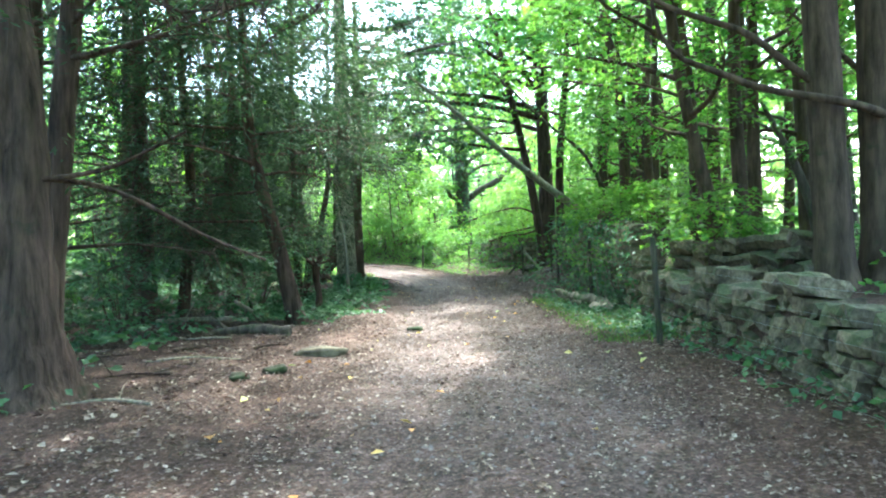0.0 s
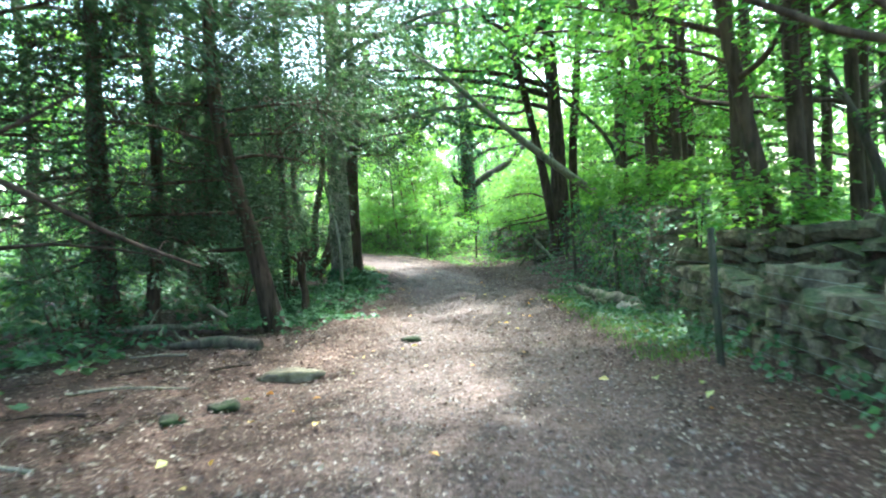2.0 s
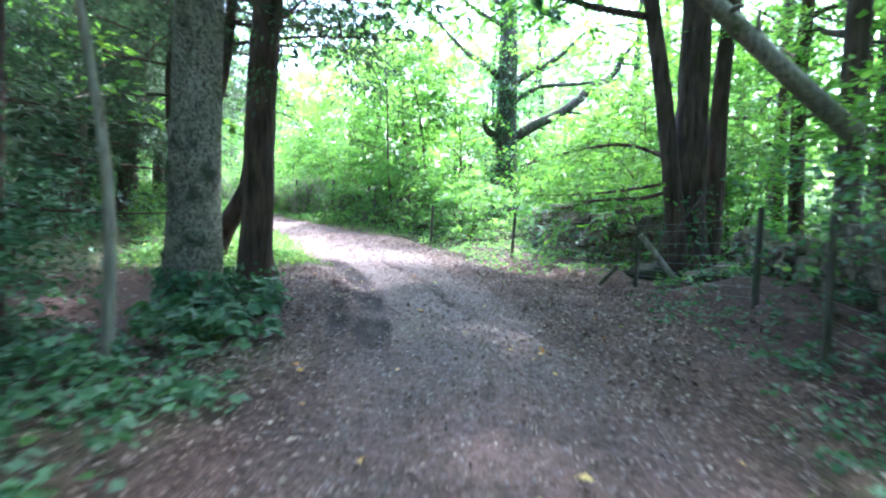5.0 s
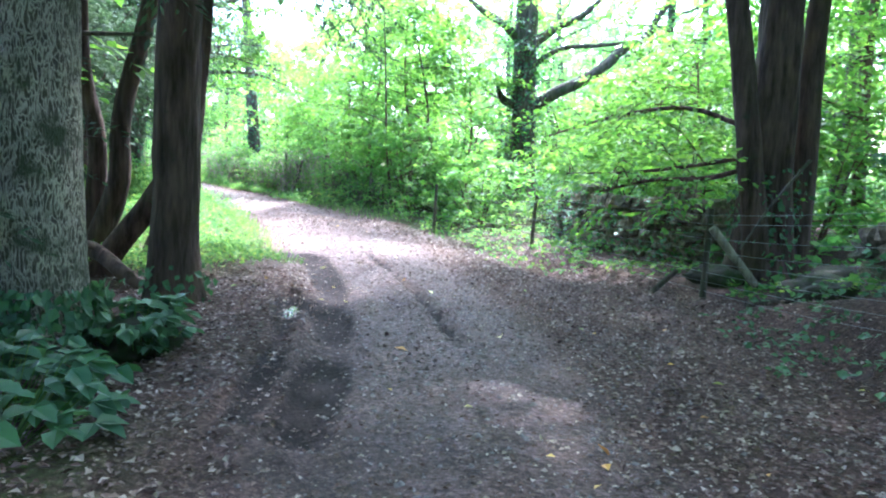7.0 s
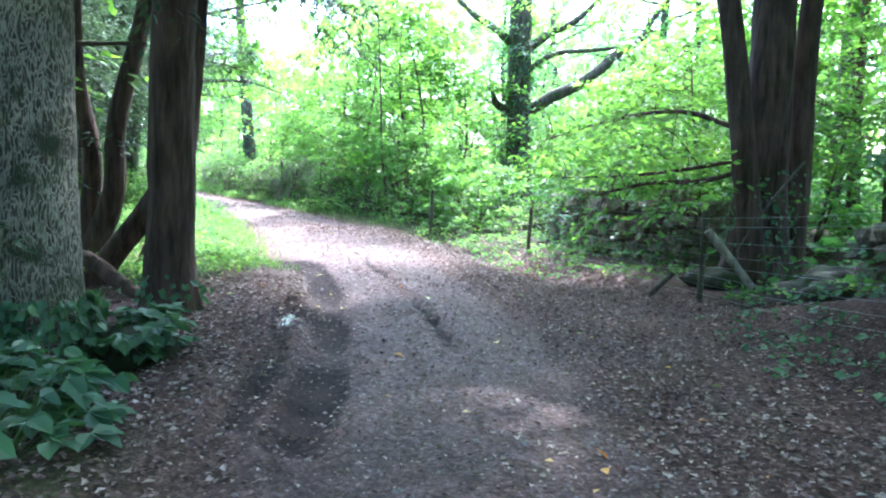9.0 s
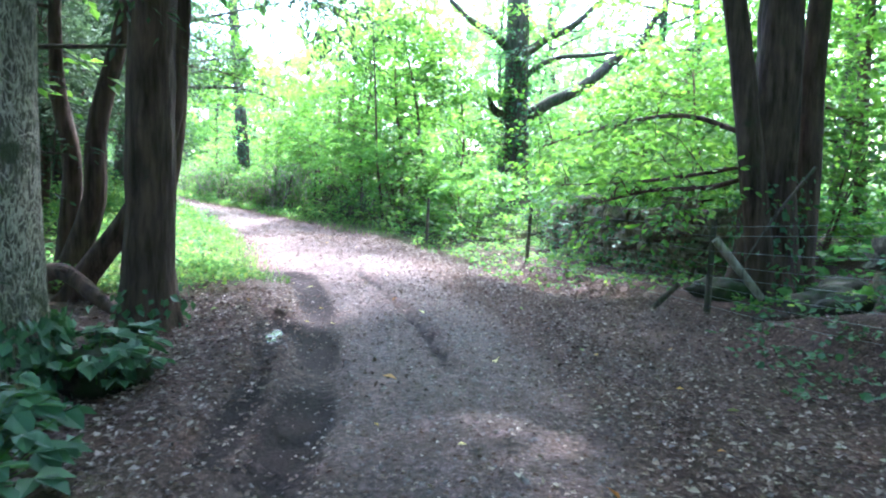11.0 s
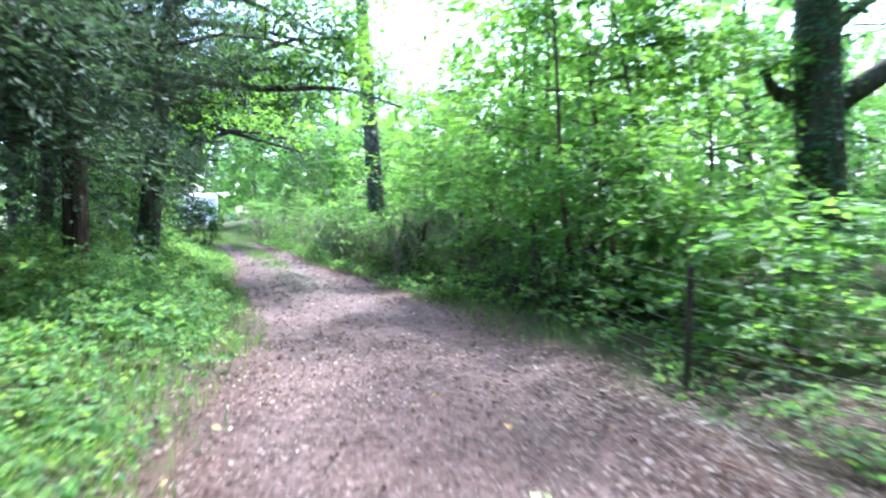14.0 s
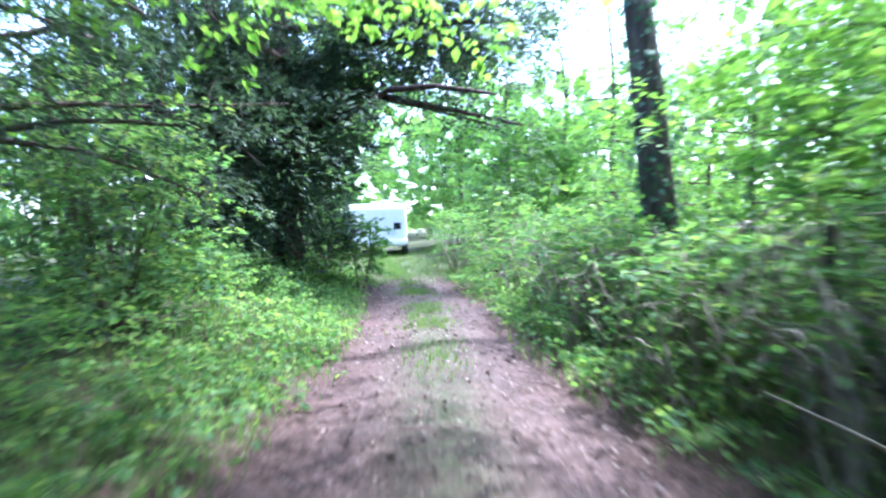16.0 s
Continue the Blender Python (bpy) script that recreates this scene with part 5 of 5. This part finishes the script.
log("fallen_branch", "short dark stick lying by the fence", [(3.15, 26.6, 0.05), (3.4, 26.7, 0.06), (3.75, 26.6, 0.05)], [0.04, 0.045, 0.03], M["oak"], 6, 0, "branch")
log("leaning_pole", "long bleached dead trunk leaning across the canopy", [(4.3, 23.3, 1.7), (3.2, 23.1, 3.05), (1.8, 22.9, 4.3), (0.2, 22.6, 5.7), (-0.8, 22.4, 6.6)], [0.13, 0.11, 0.08, 0.03], M["dead"], 7, 5, "trunk")
log("leaning_pole", "thin dark dead branch leaning above a pale one", [(5.0, 21.5, 1.6), (4.2, 21.3, 3.2), (3.0, 21.0, 4.8), (1.6, 20.8, 6.2)], [0.06, 0.05, 0.04, 0.02], M["oak"], 8, 4, "branch")
log("leaning_pole", "thin pale sapling leaning against the ash", [(-2.7, 20.6, 0.0), (-2.75, 20.7, 1.6), (-3.1, 20.8, 3.4), (-3.6, 21.0, 5.6)], [0.05, 0.045, 0.035, 0.02], M["dead"], 9, 2, "sapling")
log("root", "exposed dark yew root curling over the ground", [(-4.9, 26.9, 0.3), (-4.4, 26.6, 0.35), (-3.9, 26.3, 0.15), (-3.5, 26.1, 0.0)], [0.1, 0.09, 0.07], M["yew"], 10, 1, "root")
log("fallen_branch", "bare broken bough slanting from a trunk to the fence", [(4.3, 28.0, 1.75), (3.82, 27.85, 1.2), (3.4, 27.7, 0.6)], [0.021, 0.017, 0.01], M["oak"], 11, 2, "branch")
for i in range(16):
    r = np.random.default_rng(400 + i)
    x, y = -r.uniform(2.6, 6.8), r.uniform(6.5, 15)
    a, e = r.uniform(0, 3.14), r.uniform(0.4, 1.3)
    stick = log("fallen_stick", "dead stick lying on the leaf litter", [(x, y, 0.03), (x + 0.5 * e * math.cos(a), y + 0.5 * e * math.sin(a), 0.05), (x + e * math.cos(a + 0.2), y + e * math.sin(a + 0.2), 0.03)],
        [0.02, 0.016, 0.008], M["yew"] if i % 3 else M["dead"], 400 + i, 1, "stick")
    tagged(stick, group="dead sticks under the yews")


def snag():
    r = np.random.default_rng(77)
    ob = thing("tree_snag", "broken dark snag with a ragged splintered head", "stump", (-2.95, 16.9, gz(-2.95, 16.9) - 0.1))
    g = Geo()
    tube(g, spline([(0, 0, 0), (0.06, 0, 0.5), (0.0, 0.02, 0.95), (0.05, 0, 1.4)], 14), [0.11, 0.075, 0.065, 0.09, 0.12], 11, 0.2, r, 0.5)
    under("trunk", g.mesh("trunk", M["yew"], True), ob)
    for i in range(16):
        a, e = r.uniform(0, 6.28), r.uniform(0.08, 0.3)
        b = np.array([0.04 + 0.05 * math.cos(a), 0.05 * math.sin(a), r.uniform(1.15, 1.4)])
        t = b + np.array([math.cos(a) * e, math.sin(a) * e, r.uniform(-0.06, 0.24)])
        g = Geo()
        tube(g, spline([b, (b + t) / 2 + r.normal(0, 0.02, 3), t], 6), [0.05, 0.035, 0.006], 6, 0.1, r)
        under("splinter", g.mesh("splinter", M["yew"], True), ob)


snag()


def boulder(name, label, x, y, w, dpt, h, seed, mat="moss_rock"):
    r = np.random.default_rng(seed)
    bm = bmesh.new()
    bmesh.ops.create_icosphere(bm, subdivisions=3, radius=1.0)
    off = Vector(r.uniform(0, 40, 3))
    for v in bm.verts:
        k = 1 + 0.4 * noise.noise(v.co * 1.2 + off) + 0.2 * noise.noise(v.co * 3.0 + off) + 0.08 * noise.noise(v.co * 7.0 + off)
        v.co = Vector((v.co.x * w / 2 * k, v.co.y * dpt / 2 * k, (v.co.z * 0.5 + 0.25) * h * k))
    me = bpy.data.meshes.new(name)
    bm.to_mesh(me)
    bm.free()
    me.materials.append(M[mat])
    me.polygons.foreach_set("use_smooth", [True] * len(me.polygons))
    ob = solid(name, me, label, "rock")
    ob.location = (x, y, gz(x, y))
    return ob


boulder("boulder", "mossy boulder with ivy trailing over it", -2.55, 23.75, 0.66, 0.5, 0.36, 1)
boulder("flat_stone", "pale flat slab at the edge of the track", -1.75, 10.35, 0.85, 0.4, 0.15, 2, "slab")
for i, (x, y, w, dp, h) in enumerate(((3.95, 26.7, 0.9, 0.6, 0.42), (4.5, 27.4, 1.1, 0.8, 0.5), (4.7, 26.1, 0.9, 0.8, 0.5), (3.75, 25.9, 0.6, 0.5, 0.28), (5.3, 27.0, 1.0, 0.9, 0.6), (3.4, 28.5, 0.7, 0.5, 0.35))):
    tagged(boulder("mossy_mound", "mossy tumbled stone on the dark bank below the trunks", x, y, w, dp, h, 20 + i), group="mossy stones on the bank")
boulder("flat_stone", "small pale stone on the litter", -2.4, 8.4, 0.22, 0.18, 0.12, 3)
boulder("flat_stone", "small mossy stone on the litter", -2.1, 8.9, 0.3, 0.22, 0.12, 4)
boulder("flat_stone", "dark stone lying on the track", -0.55, 12.6, 0.3, 0.24, 0.1, 5)

# ---- bushes ----
def near_leaves(name, label, x, y, n, h, spread, seed, mat):
    """A clump of broad leaves on thin stalks."""
    r = np.random.default_rng(seed)
    ob = thing(name, label, "plant", (x, y, gz(x, y) - 0.02))
    g, q = Geo(), Geo()
    for i in range(n):
        a, e = r.uniform(0, 6.28), spread * r.uniform(0.1, 1) ** 0.6
        tip = np.array([math.cos(a) * e, math.sin(a) * e, h * r.uniform(0.35, 1.05)])
        tube(g, spline([tip * (0.25, 0.25, 0), tip * (0.7, 0.7, 0.6), tip], 5), [0.004, 0.003], 3)
        m = 3
        b = a + np.array([-0.9, 0, 0.9]) + r.normal(0, 0.3, 3)
        ax = np.stack([np.cos(b), np.sin(b), r.normal(-0.2, 0.2, 3)], 1)
        L = r.uniform(0.11, 0.19, 3)
        blades(q, np.repeat(tip[None], m, 0), ax, np.array([0, 0, 1.0]) + r.normal(0, 0.25, (m, 3)), L, L * 0.75, 0.15, True)
    tagged(under("stalk", g.mesh("stalk", M["grass"], True), ob), kind="stuff")
    tagged(under("foliage", q.mesh("foliage", mat), ob), kind="stuff")


# both bramble clumps take the darker ivy leaf colour in place of shade
near_leaves("bramble_plant", "broad-leaved bramble clump at the foot of the ash", -2.25, 21.7, 60, 0.45, 0.6, 1, M["ivy_leaf"])
near_leaves("bramble_plant", "broad-leaved bramble clump beside the track", -2.7, 22.3, 50, 0.4, 0.55, 2, M["ivy_leaf"])
near_leaves("ivy_plant", "ivy clump spilling over a boulder", -2.5, 23.7, 80, 0.44, 0.42, 3, M["ivy_leaf"])
for i, (x, y, rx, h) in enumerate(((3.6, 34.6, 1.1, 1.7), (0.0, 36.4, 1.2, 1.5), (-1.9, 38.6, 1.4, 2.2), (-3.6, 41.0, 1.4, 2.3), (5.0, 32.4, 1.2, 2.4), (2.4, 36.8, 1.0, 1.5), (-0.6, 39.0, 1.2, 1.6),
                                   (-2.8, 43.0, 1.6, 3.2), (5.6, 30.8, 1.4, 2.6), (-5.2, 44.4, 1.5, 2.6), (3.2, 39.6, 1.5, 2.6), (-6.6, 46.8, 1.6, 2.8), (2.4, 44.8, 1.8, 3.4), (-0.6, 47.0, 1.8, 3.2), (5.2, 40.6, 1.7, 3.0))):
    bush("hazel_bush", "leafy hazel bush behind the wire fence", x, y, rx, rx, h, M["hazel_leaf"], 130, 18, 0.5, 0.13, 500 + i, group="bushes behind the fence")
for i, (x, y, rx, h) in enumerate(((-7.7, 44.4, 0.9, 1.2), (-9.6, 46.7, 1.0, 1.4), (-11.2, 48.8, 1.1, 1.5), (-13.2, 51.3, 1.2, 1.6), (-6.3, 43.6, 0.8, 1.3), (-16.3, 56.2, 1.3, 1.8), (-10.2, 48.9, 1.3, 1.9), (-18.6, 57.2, 1.0, 1.5), (-15.2, 53.8, 1.0, 1.4), (-17.0, 54.7, 1.2, 1.6))):
    bush("bramble_bush", "tangled bramble mound beside the track", x, y, rx, rx, h, M["bramble_leaf"], 80, 16, 0.32, 0.1, 520 + i, 12, group="bramble mounds", mat=M["dead"])
for i, (x, y, rx, h) in enumerate(((-13.8, 42.8, 1.4, 2.6), (-14.7, 43.6, 1.3, 2.4), (-16.4, 43.6, 1.6, 3.2), (-21.3, 54.2, 1.0, 1.7), (-26.0, 56.6, 1.6, 3.0), (-19.4, 60.4, 1.2, 2.3))):
    bush("maple_bush", "leafy maple scrub in front of the dark yews", x, y, rx, rx, h, M["bramble_leaf"], 150, 18, 0.5, 0.13, 540 + i, group="scrub before the yews")
for i, (x, y, rx, h) in enumerate(((4.4, 12.2, 0.9, 1.5), (4.6, 15.5, 1.1, 1.9), (4.4, 17.8, 1.1, 2.0), (4.7, 20.6, 1.2, 2.2), (5.0, 23.4, 1.3, 2.2), (6.2, 17.0, 1.4, 2.6))):
    bush("hazel_bush", "hazel shoots leaning over the old wall", x, y, rx, rx, h, M["beech_leaf"], 80, 16, 0.55, 0.12, 560 + i, group="hazel over the wall", low=0.5)
for i, (x, y, rx, h) in enumerate(((-4.6, 17.8, 1.0, 1.6), (-3.9, 19.6, 1.0, 1.8), (-4.4, 21.4, 0.9, 1.6), (-6.0, 13.6, 1.0, 1.4), (-7.6, 11.2, 1.2, 1.8), (-7.4, 16.8, 1.3, 2.2), (-6.4, 25.2, 1.0, 1.6), (-18.4, 51.4, 1.1, 2.4), (-20.5, 51.2, 1.6, 3.0))):
    bush("holly_bush", "dark evergreen scrub beneath the yews", x, y, rx, rx, h, M["yew_leaf"] if y > 40 else M["ivy_leaf"], 90, 16, 0.4, 0.11, 580 + i, group="scrub beneath the yews", mat=M["yew"])
for i, (x, y, rx, h, leaf) in enumerate(((-17.4, 49.3, 2.0, 4.8, "yew_leaf"), (-19.7, 51.2, 2.2, 5.2, "yew_leaf"), (-17.9, 46.6, 2.0, 5.0, "yew_leaf"), (-11.4, 34.8, 1.9, 5.0, "yew_leaf"), (-12.4, 38.0, 2.0, 5.5, "yew_leaf"), (-10.9, 31.4, 1.8, 4.6, "yew_leaf"), (-23.2, 64.5, 3.0, 5.5, "hazel_leaf"), (-18.0, 61.5, 2.2, 4.2, "hazel_leaf"), (-28.0, 63.0, 3.0, 6.0, "hazel_leaf"))):
    bush("yew_bush" if leaf == "yew_leaf" else "hazel_bush", "dense dark yew bough mass down to the ground" if leaf == "yew_leaf" else "tall pale scrub closing the end of the track", x, y, rx, rx, h, M[leaf], 520 if y > 46 and leaf == "yew_leaf" else 300, 22, 0.65, 0.19,
         600 + i, 3, aspect=0.36 if leaf == "yew_leaf" else 0.65, group="scrub beside the later track", mat=M["yew"])
bush("hazel_bush", "small leafy bush crowding the end of the track", -16.7, 50.35, 0.6, 0.6, 1.55, M["hazel_leaf"], 110, 18, 0.4, 0.12, 640, free=True)
r = np.random.default_rng(91)
pile = thing("brush_pile", "heap of bare broken branches beside the fence", "brush pile", (-6.35, 42.9, gz(-6.35, 42.9)))
for i in range(34):
    a, e = r.uniform(0, 6.28), r.uniform(0.6, 1.5)
    b = np.array([r.normal(0, 0.4), r.normal(0, 0.4), r.uniform(0.0, 0.35)])
    t = b + np.array([math.cos(a) * e * 0.6, math.sin(a) * e * 0.6, r.uniform(0.2, 0.95)])
    g = Geo()
    tube(g, spline([b, (b + t) / 2 + r.normal(0, 0.08, 3), t], 7), [r.uniform(0.01, 0.022), 0.012, 0.005], 5, 0.05, r)
    under("branch", g.mesh("branch", M["dead"] if i % 3 else M["oak"], True), pile)
for x, y, h, lean in ((-6.2, 42.5, 0.95, 0.25), (-5.95, 42.35, 0.9, -0.12)):
    log("broken_stake", "dark rotting stake leaning in the brush", [(x, y, -0.1), (x + lean * 0.5, y, h * 0.5), (x + lean, y, h)], [0.07, 0.06, 0.035], M["oak"], int(h * 100), 1, "stake")

# ---- dry-stone walls ----
def overgrown(line, h, n, seed, label):
    """Ivy hanging over a wall or bank."""
    r = np.random.default_rng(seed)
    p = spline(line, 60)
    k = r.integers(0, 60, n)
    c = np.stack([p[k, 0] - 0.30 + r.normal(0, 0.12, n), p[k, 1] + r.normal(0, 0.15, n), np.zeros(n)], 1)
    c[:, 2] = ground_z(c[:, 0], c[:, 1]) + h * r.uniform(0.0, 1.1, n)
    g = Geo()
    sprays(g, r, c, np.stack([-np.ones(n), r.normal(0, 0.5, n), r.normal(-0.3, 0.3, n)], 1), 8, 0.28, 0.085, 0.85, 0.6, 0.6)
    solid("wall_ivy", g.mesh("wall_ivy", M["ivy_leaf"]), label, "ivy", "stuff")


overgrown([(3.75, 12.8), (3.9, 16), (4.05, 19), (4.3, 25.5)], 1.5, 260, 1, "ivy trailing over the old wall")
overgrown([(3.5, 4), (3.45, 8), (3.5, 12.5)], 0.3, 60, 2, "ivy trails at the foot of the wall")
stone_wall("dry_stone_wall", "mossy tumbled dry-stone wall of pale limestone", [(3.55, 2.4), (3.5, 6), (3.5, 10), (3.65, 13.4)], lambda s: 0.76 + 0.06 * math.sin(s * 1.3) + 0.08 * math.sin(s * 3.1), 0.5, 1, 0.17, (0.16, 0.42))
stone_wall("dry_stone_wall", "mossy upper tier of a ruined wall behind the first", [(4.1, 12.6), (4.7, 11.2), (5.0, 10.2)], lambda s: 0.75 + 0.1 * math.sin(s * 3.0), 0.6, 4, 0.2, (0.2, 0.5))
stone_wall("dry_stone_wall", "old wall sunk in moss and ivy beneath hazel shoots", [(3.7, 13.7), (3.85, 16), (4.05, 19), (4.3, 26)], lambda s: 1.33 + 0.1 * math.sin(s * 1.7) - 0.8 * step(6.0, 9.5, s), 0.5, 2, 0.2, (0.18, 0.5))
stone_wall("dry_stone_wall", "dark damp wall of upright stones behind the fence", [(3.9, 29.9), (2.7, 32.2), (1.9, 34.6)], lambda s: 1.05 + 0.06 * math.sin(s * 2.1), 0.5, 3, 0.18)
overgrown([(3.8, 29.9), (2.6, 32.2), (1.8, 34.6)], 1.15, 90, 3, "ivy trailing over the dark wall behind the fence")


def tangle(name, label, x, y, along_y, across, high, n, mat, seed, group="", leaf=None, thick=0.008):
    """Dead arching stems heaped together, with a few live leaves among them."""
    r = np.random.default_rng(seed)
    ob = thing(name, label, "brush", (x, y, gz(x, y) - 0.03), group)
    at = np.array(ob.location)
    g, tips = Geo(), []
    for i in range(n):
        b = np.array([r.uniform(-across, across), r.uniform(-along_y, along_y), 0.0])
        b[2] = gz(x + b[0], y + b[1]) - at[2]
        a, e = r.uniform(0, 6.28), r.uniform(0.35, 1.0) * high
        top = b + np.array([math.cos(a) * e * 0.45, math.sin(a) * e * 0.45, e])
        end = top + np.array([math.cos(a) * e * 0.6, math.sin(a) * e * 0.6, -e * r.uniform(0.05, 0.7)])
        end[2] = max(end[2], gz(x + end[0], y + end[1]) - at[2] + 0.03)
        if in_lane(np.stack([top, end]), at).any():
            continue
        k = thick * r.uniform(0.5, 1.5)
        tube(g, spline([b, (b + top) / 2 + r.normal(0, 0.05, 3), top, (top + end) / 2 + r.normal(0, 0.05, 3), end], 10), [k, k * 0.8, k * 0.4], 4)
        tips += [top, (top + end) / 2]
    tagged(under("stem", g.mesh("stem", mat, True), ob, "bare dry stems"), kind="stuff")
    if leaf and tips:
        q = Geo()
        c = np.array(tips) + r.normal(0, 0.08, (len(tips), 3))
        sprays(q, r, c, r.normal(0, 1, (len(tips), 3)), 7, 0.25, 0.08, 0.7, 0.3, 0.5, at=at)
        if q.n:
            tagged(under("foliage", q.mesh("foliage", leaf), ob), kind="stuff")
    return ob


# dry stems hung over the old wall, and bramble heaps along the later fence
for i, (x, y) in enumerate(((3.55, 14.2), (3.5, 15.9), (3.6, 17.6), (3.75, 19.4), (3.9, 21.4))):
    tangle("dry_bramble", "dry bramble stems hanging over the mossy wall", x, y, 0.9, 0.25, 1.35, 26, M["dead"] if i % 2 else M["oak"], 700 + i, "dry stems on the wall", M["bramble_leaf"], 0.007)
for i, (x, y, h, n, m) in enumerate(((-7.35, 44.2, 1.15, 80, "dead"), (-6.1, 42.6, 1.25, 70, "dead"), (-8.6, 45.9, 1.1, 60, "rotten"), (-10.1, 48.0, 1.2, 60, "dead"), (-4.1, 40.6, 1.0, 60, "rotten"), (-2.6, 38.4, 0.9, 50, "rotten"), (-12.0, 50.3, 1.2, 50, "dead"))):
    tangle("bramble_heap", "heap of dry brown bramble canes with green leaves", x, y, 0.85, 0.85, h, n, M[m], 720 + i, "bramble heaps along the fence", M["bramble_leaf"], 0.015)
